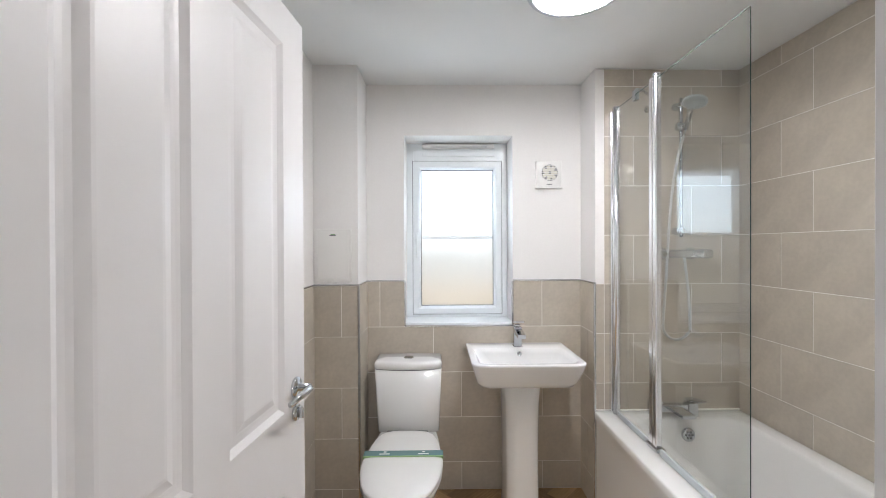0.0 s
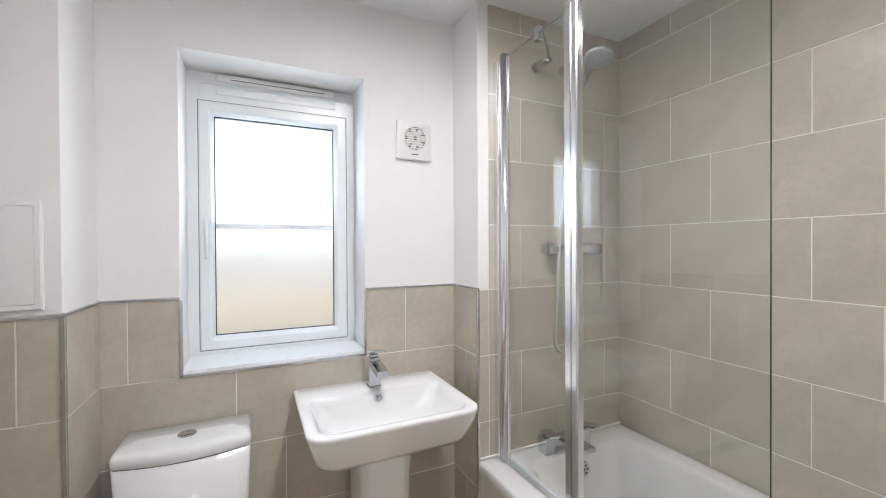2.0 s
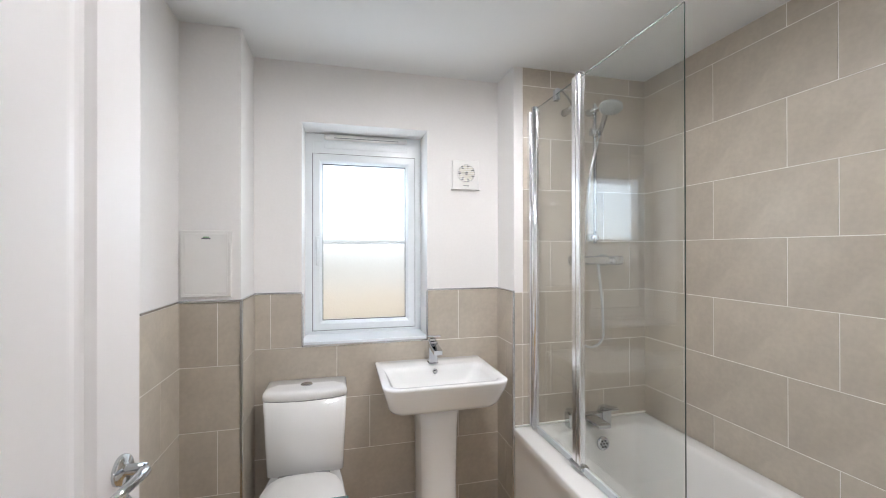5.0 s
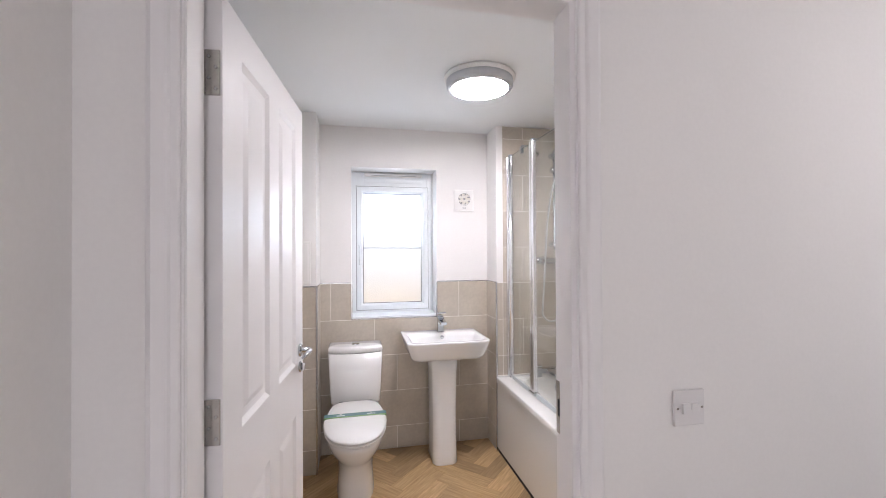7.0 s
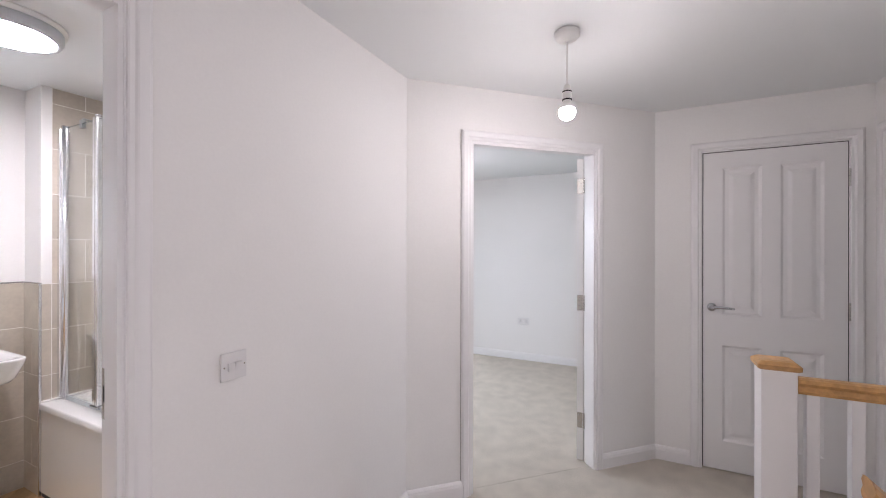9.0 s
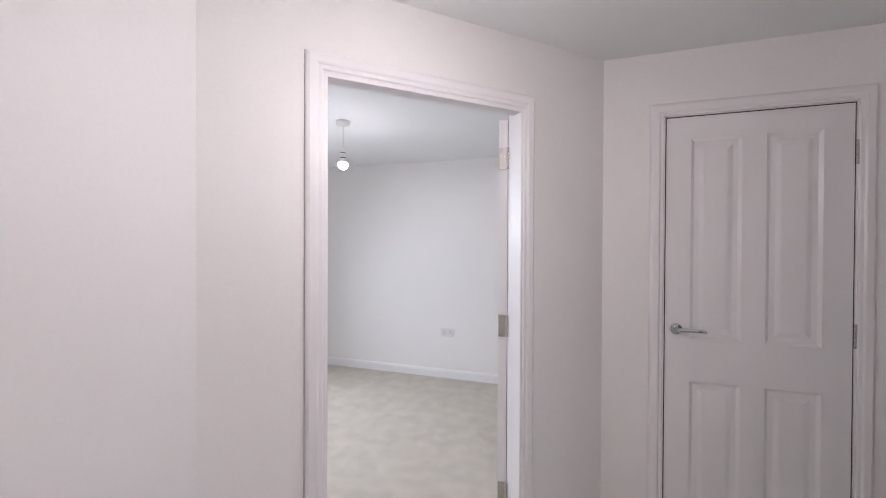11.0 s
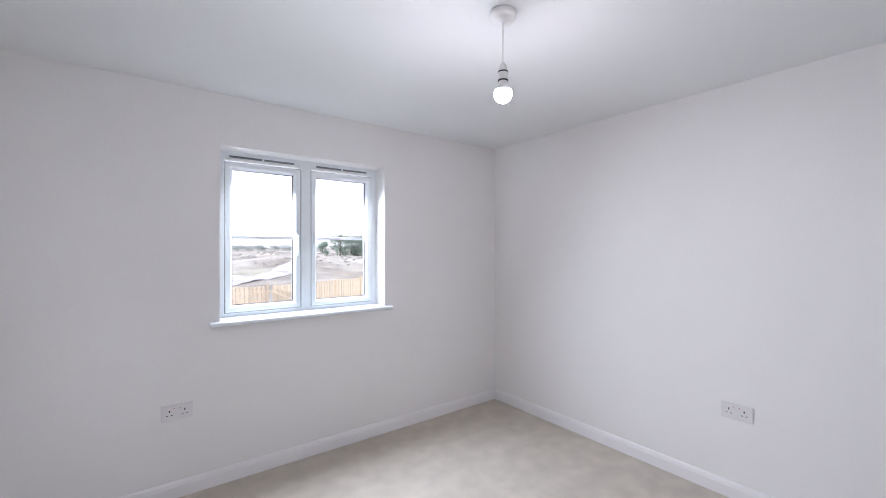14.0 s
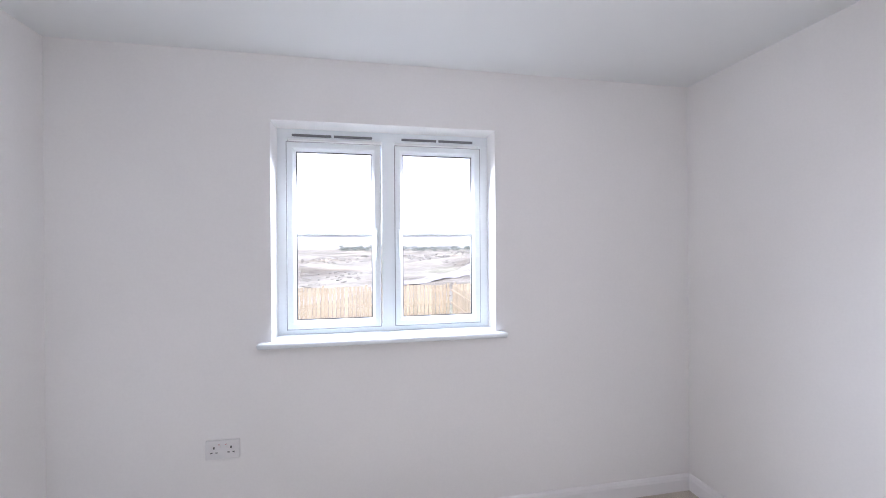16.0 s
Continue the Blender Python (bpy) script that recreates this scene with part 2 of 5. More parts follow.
wall("wall_bedroom_four", (2.929, -2.136), (1.40, -2.136), 0.10, -0.02, H, [(0.186, 1.040, -0.02, 2.020)], PAINT, WALL_LABEL + " with an open doorway")
# unseen study and second bedroom, opened up to let window light onto the landing
wall("wall_landing_west", (-0.66, -4.4), (-0.66, 0.123), 0.10, -0.02, H, [(2.85, 3.65, -0.02, 2.010)], PAINT, WALL_LABEL + " with an open doorway")
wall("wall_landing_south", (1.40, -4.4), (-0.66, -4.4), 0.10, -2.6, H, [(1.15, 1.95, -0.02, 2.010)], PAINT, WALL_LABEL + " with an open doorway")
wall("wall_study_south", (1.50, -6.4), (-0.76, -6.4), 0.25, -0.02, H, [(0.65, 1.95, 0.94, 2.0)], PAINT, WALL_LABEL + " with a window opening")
wall("wall_study_east", (1.40, -4.5), (1.40, -6.4), 0.10, -0.02, H, [], PAINT, WALL_LABEL)
wall("wall_study_west", (-0.66, -6.4), (-0.66, -4.5), 0.10, -0.02, H, [], PAINT, WALL_LABEL)
wall("wall_bedroom_two_north", (-4.0, NR), (-0.76, NR), 0.257, -0.02, H, [(1.0, 2.2, 0.94, 2.0)], PAINT, WALL_LABEL + " with a window opening")
wall("wall_bedroom_two_west", (-3.90, -2.3), (-3.90, NR), 0.10, -0.02, H, [], PAINT, WALL_LABEL)
wall("wall_bedroom_two_south", (-0.76, -2.3), (-4.0, -2.3), 0.10, -0.02, H, [], PAINT, WALL_LABEL)
wall("wall_stair_east", (1.40, -2.236), (1.40, -4.4), 0.40, -2.6, H, [], PAINT, WALL_LABEL)
wall("wall_bedroom_east", (4.766, NR), (4.766, -1.15), 0.10, -0.02, H, [], PAINT, WALL_LABEL)
wall("wall_bedroom_south", (4.766, -1.15), (2.929, -1.15), 0.10, -0.02, H, [], PAINT, WALL_LABEL)
wall("wall_bedroom_west", (1.62, 0.24), (1.62, NR), 0.004, -0.02, H, [], PAINT, WALL_LABEL)
wall("wall_far_bedroom_east", (4.766, -2.236), (4.766, -5.2), 0.10, -0.02, H, [], PAINT, WALL_LABEL)
wall("wall_far_bedroom_south", (4.866, -5.2), (1.80, -5.2), 0.25, -0.02, H, [(0.7, 2.4, 0.90, 2.05)], PAINT, WALL_LABEL + " with a window opening")
wall("wall_far_bedroom_west", (1.80, -5.2), (1.80, -2.236), 0.004, -0.02, H, [], PAINT, WALL_LABEL)
wall("wall_cupboard_south", (4.766, -2.136), (2.929, -2.136), 0.10, -0.02, H, [], PAINT, WALL_LABEL)
structure("floor_cupboard", box(2.831, -2.136, -0.12, 4.766, -1.25, -0.001), CARPET, "pale beige carpet in the cupboard", "floor")
wall("wall_cupboard", (4.766, -1.25), (4.766, -2.136), 0.10, -0.02, H, [], PAINT, WALL_LABEL)

# boxing beside the toilet, pier beside the bath
structure("wall_pipe_boxing", box(-0.64, 1.947, -0.02, -0.416, NB - 0.001, H - 0.001), PAINT, "white painted boxed-in corner above half-height tiles", "wall")
structure("wall_bath_pier", box(0.80, 1.989, -0.02, 1.556, NB - 0.001, H - 0.001), PAINT, "white painted pier at the end of the bath", "wall")

# floors and ceilings
structure("floor_bathroom", box(-0.64, 0.173, -0.12, 1.556, NB, -0.003), material("floor_joint", (0.16, 0.09, 0.04), 0.7, vary=0.1), "dark joints under oak-effect herringbone flooring", "floor")
FLOOR_PTS = ((-0.66, -1.40), (2.829, -1.40), (2.829, -1.002), (1.670, 0.157), (1.654, 0.172), (-0.66, 0.172))
bm = bmesh.new()
low = [bm.verts.new((x, y, -0.12)) for x, y in FLOOR_PTS]
high = [bm.verts.new((x, y, 0.0)) for x, y in FLOOR_PTS]
bm.faces.new(low)
bm.faces.new(high)
for i in range(6):
    bm.faces.new((low[i], low[(i + 1) % 6], high[(i + 1) % 6], high[i]))
structure("floor_landing", bm, CARPET, "pale beige carpet on the landing", "floor")
structure("floor_landing_east", box(1.38, -2.236, -0.12, 2.829, -1.40, 0.0), CARPET, "pale beige carpet beside the stairwell", "floor")
structure("floor_landing_west", box(-0.66, -4.4, -0.12, 0.77, -1.40, 0.0), CARPET, "pale beige carpet along the landing", "floor")
structure("floor_stair_hall", box(-0.66, -4.4, -2.72, 1.40, -1.40, -2.6), CARPET, "pale beige carpet at the foot of the stairs", "floor")
bm = bmesh.new()
vs = [bm.verts.new((x, y, z)) for z in (-0.12, 0.0) for x, y in ((1.62, 0.21), (1.672, 0.158), (2.831, -1.001), (2.831, -1.15), (4.766, -1.15), (4.766, NR), (1.62, NR))]
bm.faces.new(list(reversed(vs[:7])))
bm.faces.new(vs[7:])
for i in range(7):
    bm.faces.new((vs[i], vs[(i + 1) % 7], vs[7 + (i + 1) % 7], vs[7 + i]))
structure("floor_bedroom", bm, CARPET, "pale beige mottled carpet in the bedroom", "floor")
structure("floor_bedroom_two", box(-3.90, -2.3, -0.12, -0.661, NR, -0.001), CARPET, "pale beige carpet in the second bedroom", "floor")
structure("floor_study", box(-0.66, -6.4, -0.12, 1.40, -4.401, 0.0), CARPET, "pale beige carpet in the study", "floor")
structure("floor_far_bedroom", box(1.80, -5.2, -0.12, 4.766, -2.236, 0.0), CARPET, "pale beige carpet in the far bedroom", "floor")
structure("ceiling", box(-4.0, -6.68, H, 4.9, 2.52, H + 0.2), CEIL, "smooth matt white ceiling", "ceiling")
structure("wall_stair_shaft", box(0.77, -4.4, -2.6, 0.78, -1.40, -0.002), PAINT, WALL_LABEL + " of the stairwell", "wall")
structure("wall_stair_front", box(0.78, -1.41, -2.6, 1.38, -1.40, -0.13), PAINT, WALL_LABEL + " of the stairwell", "wall")


# ---- door frames, skirting ----
CASING = [(0.005, 0.0), (0.005, 0.009), (0.008, 0.012), (0.020, 0.012), (0.024, 0.016), (0.028, 0.018), (0.050, 0.018), (0.058, 0.013), (0.063, 0.006), (0.063, 0.0)]


def doorway(name, a, u, n, u0, u1, top, thick, label, sides=(0, 1), rebate=0.012, stop=(0.0, 0.058), hinged=-1):
    """Lining, stops and moulded casings of a doorway. a: a point of the wall's face, u: along it, n: into the wall; u0 to u1: between the stops, which lie rebate proud of the lining."""
    a, u, n = Vector((*a, 0)), Vector(u).normalized(), Vector(n).normalized()

    def at(s, d, z):
        q = a + u * s + n * d
        return Vector((q.x, q.y, z))

    def board(s0, s1, d0, d1, z0, z1):
        b = bmesh.new()
        vs = [b.verts.new(at(s, d, z)) for z in (z0, z1) for s, d in ((s0, d0), (s1, d0), (s1, d1), (s0, d1))]
        for f in ((3, 2, 1, 0), (4, 5, 6, 7), (0, 1, 5, 4), (1, 2, 6, 5), (2, 3, 7, 6), (3, 0, 4, 7)):
            b.faces.new([vs[i] for i in f])
        return b
    root = thing(name, label=label, category="door frame", kind="structure")
    t = 0.026
    j0, j1, jt = u0 - rebate, u1 + rebate, top + rebate
    part("jamb", board(j0 - t, j0, -0.002, thick + 0.002, 0.0, jt), GLOSS, root)
    part("jamb", board(j1, j1 + t, -0.002, thick + 0.002, 0.0, jt), GLOSS, root)
    part("head", board(j0 - t, j1 + t, -0.002, thick + 0.002, jt, jt + t), GLOSS, root)
    r = rebate or 0.012
    for k, (s0, s1, z0, z1) in enumerate(((j0, j0 + r, 0.0, jt - r), (j1 - r, j1, 0.0, jt - r), (j0, j1, jt - r, jt))):
        if stop is None:
            continue
        if k == hinged:      # the stop on the hinge side is a thin bead
            s0, s1 = (s0, s0 + 0.003) if k == 0 else (s1 - 0.003, s1)
        part("stop", board(s0, s1, stop[0], stop[1], z0, z1), GLOSS, root)
    for side in sides:
        rings = []
        for s, k in (("l", 0), ("l", 1), ("r", 1), ("r", 0)):
            rings.append([at(j0 - o if s == "l" else j1 + o, (-p if side == 0 else thick + p), (jt + o) if k else 0.0) for o, p in CASING])
        part("architrave", loft(rings, closed=True), GLOSS, root)
    return root


SKIRT = [(0.0, 0.0), (0.015, 0.0), (0.015, 0.062), (0.012, 0.072), (0.012, 0.076), (0.007, 0.086), (0.003, 0.09), (0.0, 0.09)]


def skirting(a, b):
    """A moulded skirting board on the room side (right) of the way from a to b."""
    a, b = Vector((*a, 0)), Vector((*b, 0))
    u = (b - a).normalized()
    n = Vector((u.y, -u.x, 0))
    rings = [[p + n * o + Vector((0, 0, z)) for o, z in SKIRT] for p in (a, b)]
    return structure("baseboard", loft(rings), GLOSS, "white gloss moulded skirting board", "skirting board")


doorway("door_frame_bathroom", (0, 0.123), (1, 0, 0), (0, 1, 0), -0.466, 0.318, 1.972, 0.096, "white gloss door frame with moulded architrave", hinged=0)
doorway("door_frame_bedroom", DIAG, DU, DN, 0.386, 1.190, 1.972, 0.096, "white gloss door frame with moulded architrave", hinged=1)
doorway("door_frame_cupboard", (2.829, -1.069), (0, -1, 0), (1, 0, 0), 0.267, 0.960, 1.990, 0.10, "white gloss frame round the cupboard door", (0,), 0.0, None)
doorway("door_frame_bedroom_two", (-0.66, 0), (0, 1, 0), (-1, 0, 0), -1.514, -0.788, 1.972, 0.096, "white gloss door frame of the second bedroom")
doorway("door_frame_study", (0, -4.4), (-1, 0, 0), (0, -1, 0), -0.214, 0.512, 1.972, 0.096, "white gloss door frame of the study")
doorway("door_frame_far_bedroom", (2.929, -2.136), (-1, 0, 0), (0, -1, 0), 0.224, 1.002, 1.982, 0.10, "white gloss door frame of the far bedroom")

# dark strips painting the shadow in open joints between plaster and casing
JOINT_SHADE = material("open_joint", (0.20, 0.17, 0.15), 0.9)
for frame_name, m, s0, top in (("door_frame_bedroom", pose(*DIAG, 0, 0, 0, -45), 0.3085, 2.046), ("door_frame_bedroom", pose(*DIAG, 0, 0, 0, -45), 1.2655, 2.046), ("door_frame_cupboard", pose(2.829, -1.069, 0, 0, 0, -90), 1.0235, 2.05)):
    part("open_joint", moved(box(s0, -0.002, 0.09, s0 + 0.0012, 0.0, top), m), JOINT_SHADE, bpy.data.objects[frame_name], "thin dark strip for the shadow in an open joint")

skirting((-0.66, 0.123), (-0.532, 0.123))
skirting((0.386, 0.123), DIAG)
skirting(DIAG, tuple((Vector((*DIAG, 0)) + DU * 0.324)[:2]))
skirting(tuple((Vector((*DIAG, 0)) + DU * 1.255)[:2]), DEND)
skirting(DEND, (2.829, -1.268))
skirting((2.829, -2.097), (2.829, -2.136))
skirting((2.829, -2.136), (2.773, -2.136))
skirting((1.859, -2.136), (1.40, -2.136))
skirting((-0.66, -4.4), (-0.66, -1.60))
skirting((-0.66, -0.72), (-0.66, 0.123))
skirting((1.62, NR), (4.766, NR))
skirting((4.766, NR), (4.766, -1.15))
skirting((4.766, -1.15), (2.929, -1.15))
skirting((1.62, 0.28), (1.62, NR))
skirting((4.766, -2.236), (4.766, -5.2))


# ---- doors ----
def moulded_leaf(w, h, t):
    """A four-panel moulded door leaf: x from the hinge edge, y through the thickness."""
    bm = bmesh.new()
    stile = 0.147 * w
    pw = 0.288 * w
    xs = [0, stile, stile + pw, w - stile - pw, w - stile, w]
    zs = [0, 0.18, 0.775, 0.966, h - 0.098, h]
    rings = [(0.0, 0.0), (0.006, 0.004), (0.014, 0.009), (0.024, 0.0095), (0.034, 0.009), (0.052, 0.0035), (0.058, 0.003)]
    for y, s in ((0.0, 1), (t, -1)):
        for i in range(5):
            for j in range(5):
                x0, x1, z0, z1 = xs[i], xs[i + 1], zs[j], zs[j + 1]
                if i in (1, 3) and j in (1, 3):
                    rows = [[bm.verts.new((x, y + s * d, z)) for x, z in ((x0 + o, z0 + o), (x1 - o, z0 + o), (x1 - o, z1 - o), (x0 + o, z1 - o))] for o, d in rings]
                    for a, b in zip(rows, rows[1:]):
                        for k in range(4):
                            bm.faces.new((a[k], a[(k + 1) % 4], b[(k + 1) % 4], b[k]))
                    bm.faces.new(rows[-1])
                else:
                    bm.faces.new([bm.verts.new((x, y, z)) for x, z in ((x0, z0), (x1, z0), (x1, z1), (x0, z1))])
    for x in (0, w):
        for j in range(5):
            bm.faces.new([bm.verts.new(q) for q in ((x, 0, zs[j]), (x, t, zs[j]), (x, t, zs[j + 1]), (x, 0, zs[j + 1]))])
    for z in (0, h):
        for i in range(5):
            bm.faces.new([bm.verts.new(q) for q in ((xs[i], 0, z), (xs[i + 1], 0, z), (xs[i + 1], t, z), (xs[i], t, z))])
    bmesh.ops.remove_doubles(bm, verts=bm.verts, dist=1e-5)
    return bm


def hinge(parent, z, t, pin_y):
    """A three-knuckle butt hinge on the leaf's hinge edge, its pin at pin_y."""
    h = 0.1
    plate = part("hinge", box(-0.003, 0.004, z, 0.0005, t - 0.002, z + h, 0.0015), SATIN, parent, "satin steel butt hinge with screws")
    for k in range(5):
        part("knuckle", lathe([(0.0052, z + h * (k + 0.04) / 5), (0.0056, z + h * (k + 0.1) / 5), (0.0056, z + h * (k + 0.9) / 5), (0.0052, z + h * (k + 0.96) / 5)], 12, center=(-0.006, pin_y, 0)), SATIN, plate, smooth=True)
    for k, (dy, dz) in enumerate(((0.32, 0.15), (0.68, 0.38), (0.32, 0.62), (0.68, 0.85))):
        b = lathe([(0.0036, 0), (0.0036, 0.0012), (0.002, 0.0016), (0.0, 0.0012)], 12)
        part("screw", moved(b, Matrix.Translation((-0.003, t * dy, z + h * dz)) @ Euler((0, radians(-90), 0)).to_matrix().to_4x4()), CHROME, plate, smooth=True)
    return plate


def lever_handle(parent, x, z, y, out, way):
    """A chrome lever on a round rose. out: -1 or 1, the side of the leaf; way: the sense of the lever along x."""
    turn = Euler((radians(90 if out < 0 else -90), 0, 0)).to_matrix().to_4x4()
    rose = lathe([(0.0255, 0), (0.026, 0.004), (0.0235, 0.008), (0.012, 0.009), (0.0095, 0.012), (0.009, 0.04), (0.0, 0.041)], 28)
    body = part("door_handle", moved(rose, Matrix.Translation((x, y, z)) @ turn), CHROME, parent, "polished chrome lever handle", True)
    o = out * 0.043
    path = [(x - way * 0.004, y + o * 0.8, z), (x + way * 0.012, y + o, z + 0.001), (x + way * 0.04, y + o * 1.08, z + 0.003), (x + way * 0.075, y + o * 1.05, z + 0.002), (x + way * 0.112, y + o * 0.9, z - 0.003)]
    part("lever", tube(path, 0.009, 14, radii=[0.008, 0.0095, 0.009, 0.008, 0.0065]), CHROME, body, smooth=True)
    return body


def door(name, w, h, m, pin_y, label, handle_x, hinges=(0.21, 0.975, 1.735), latch=False, sides=(-1, 1)):
    root = thing(name, label=label, category="door", kind="structure")
    root.matrix_world = m
    t = 0.040
    part("leaf", moulded_leaf(w, h, t), GLOSS, root)
    for z in hinges:
        hinge(root, z, t, pin_y)
    for s in sides:
        lever_handle(root, handle_x, 1.010, 0.0 if s < 0 else t, s, -1)
        if latch:
            turn = Euler((radians(90 if s < 0 else -90), 0, 0)).to_matrix().to_4x4()
            b = lathe([(0.0215, 0), (0.022, 0.004), (0.019, 0.008), (0.0, 0.0085)], 24)
            thumb = part("lock_rose", moved(b, Matrix.Translation((handle_x, 0.0 if s < 0 else t, 0.945)) @ turn), CHROME, root, "chrome privacy lock", True)
            y = -0.022 if s < 0 else t + 0.008
            part("thumb_turn", box(handle_x - 0.004, y, 0.930, handle_x + 0.004, y + 0.014, 0.960, 0.003), CHROME, thumb, smooth=True)
    part("latch_plate", box(w - 0.0005, 0.006, 0.95, w + 0.0015, 0.030, 1.07, 0.001), SATIN, root)
    return root


door("door_bathroom", 0.770, 1.962, pose(-0.448, 0.240, 0.006, 0, 0, 84.9), 0.041, "white gloss four-panel bathroom door standing open", 0.715, latch=True)
door("door_bedroom", 0.770, 1.962, pose(2.560, -0.653, 0.006, 0, 0, 0), -0.005, "white gloss four-panel bedroom door standing wide open", 0.715)
cupboard_door = door("door_cupboard", 0.683, 1.977, pose(2.872, -2.0245, 0.008, 0, 0, 90), 0.047, "white gloss four-panel cupboard door, closed", 0.638, hinges=(0.21, 0.975, 1.725), sides=(1,))
# black strips fill the gap round the leaf, painting its shadow
for x0, x1, z0, z1 in ((-0.0038, -0.0006, 0.0, 1.981), (0.6836, 0.6868, 0.0, 1.981), (-0.0006, 0.6836, 1.9776, 1.981)):
    part("rubber_seal", box(x0, 0.010, z0, x1, 0.0393, z1), DARK, cupboard_door, "black strip painting the shadow gap round the door")
strike = thing("strike_plate", label="small satin steel strike plate in the bathroom door jamb", category="strike plate", kind="structure")
part("plate", box(0.3275, 0.180, 0.945, 0.3305, 0.218, 1.075, 0.001), SATIN, strike)
part("latch_hole", box(0.3262, 0.188, 0.99, 0.3276, 0.208, 1.03), DARK, strike)
strike = thing("strike_plate", label="small satin steel strike plate in the door jamb", category="strike plate", kind="structure")
part("plate", box(2.7145, -2.226, 0.985, 2.7175, -2.204, 1.045, 0.001), SATIN, strike)
part("latch_hole", box(2.7133, -2.221, 1.000, 2.7147, -2.209, 1.028), DARK, strike)


# ---- windows ----
def ring_frame(x0, x1, z0, z1, prof):
    """A mitred rectangular frame; prof: (inward offset, y) pairs, closed."""
    rings = [[Vector((x0 + o, y, z0 + o)), Vector((x1 - o, y, z0 + o)), Vector((x1 - o, y, z1 - o)), Vector((x0 + o, y, z1 - o))] for o, y in prof]
    rings.append([v.copy() for v in rings[0]])
    b = loft(rings, cap0=False, cap1=False)
    bmesh.ops.remove_doubles(b, verts=b.verts, dist=1e-6)
    return b


def casement(root, x0, x1, z0, z1, gx0, gx1, gz0, gz1, glass, bar_z, handle_side):
    o = gx0 - x0
    oz = min(gz0 - z0, z1 - gz1)
    o = (o + oz) / 2
    part("gap", ring_frame(x0 - 0.003, x1 + 0.003, z0 - 0.003, z1 + 0.003, [(0, 2.384), (0, 2.3805), (0.006, 2.3805), (0.006, 2.384)]), GREY, root)
    sash = part("sash", ring_frame(x0, x1, z0, z1, [(0, 2.43), (0, 2.377), (0.004, 2.373), (o - 0.016, 2.373), (o - 0.010, 2.377), (o, 2.395), (o, 2.43)]), UPVC, root)
    part("gasket", ring_frame(x0 + o - 0.001, x1 - o + 0.001, z0 + o - 0.001, z1 - o + 0.001, [(0, 2.412), (0, 2.402), (0.004, 2.402), (0.004, 2.412)]), DARK, sash, "black rubber gasket")
    pane = part("pane", box(x0 + o, 2.404, z0 + o, x1 - o, 2.410, z1 - o), glass, sash)
    pane.visible_shadow = False
    part("glazing_bar", box(x0 + o + 0.003, 2.394, bar_z - 0.010, x1 - o - 0.003, 2.4035, bar_z + 0.010, 0.003), UPVC, sash)
    hx = x0 + 0.5 * o if handle_side < 0 else x1 - 0.5 * o
    hb = part("window_handle", box(hx - 0.010, 2.360, bar_z - 0.04, hx + 0.010, 2.373, bar_z + 0.03, 0.004), UPVC, sash, "white window handle", True)
    part("grip", box(hx - 0.006, 2.346, bar_z - 0.125, hx + 0.006, 2.361, bar_z + 0.018, 0.006), UPVC, hb, smooth=True)
    return sash


def frosted(name):
    m = bpy.data.materials.new(name)
    m.use_nodes = True
    nt = m.node_tree
    p = nt.nodes["Principled BSDF"]
    p.inputs["Base Color"].default_value = (0.97, 0.98, 0.98, 1)
    p.inputs["Transmission Weight"].default_value = 1.0
    p.inputs["Roughness"].default_value = 0.42
    p.inputs["IOR"].default_value = 1.12
    co, vo, b = nt.nodes.new("ShaderNodeTexCoord"), nt.nodes.new("ShaderNodeTexVoronoi"), nt.nodes.new("ShaderNodeBump")
    vo.inputs["Scale"].default_value = 130
    b.inputs["Strength"].default_value, b.inputs["Distance"].default_value = 0.5, 0.002
    nt.links.new(co.outputs["Object"], vo.inputs["Vector"])
    nt.links.new(vo.outputs["Distance"], b.inputs["Height"])
    nt.links.new(b.outputs[0], p.inputs["Normal"])
    return m


FROST = frosted("obscure_glass")

win = thing("window_bathroom", label="white plastic casement window with obscure glass", category="window", kind="structure")
part("window_frame", ring_frame(BW[0] - 0.01, BW[1] + 0.01, BW[2] - 0.02, BW[3] + 0.01, [(0, 2.45), (0, 2.382), (0.052, 2.382), (0.056, 2.386), (0.056, 2.45)]), UPVC, win)
part("window_head", box(BW[0], 2.3835, 1.899, BW[1], 2.45, BW[3]), UPVC, win)
casement(win, -0.165, 0.377, 0.965, 1.897, -0.117, 0.329, 1.016, 1.847, FROST, 1.432, -1)
vent = part("trickle_vent", box(-0.108, 2.352, 1.970, 0.332, 2.383, 1.999, 0.012, seg=4), PLASTIC, win, "white slim rounded trickle vent", True)
for x0, x1 in ((-0.055, 0.110), (0.116, 0.285)):
    part("vent_slit", box(x0, 2.3505, 1.977, x1, 2.3530, 1.9792), GREY, vent, "thin dark slit")
part("vent_cover", box(-0.106, 2.3785, 1.927, 0.334, 2.3832, 1.951, 0.0022, seg=3), UPVC, vent, smooth=True)
part("window_sill", box(BW[0] + 0.001, NB - 0.002, BW[2] - 0.014, BW[1] - 0.001, 2.384, BW[2] + 0.006, 0.003), UPVC, win, "white flush sill board")

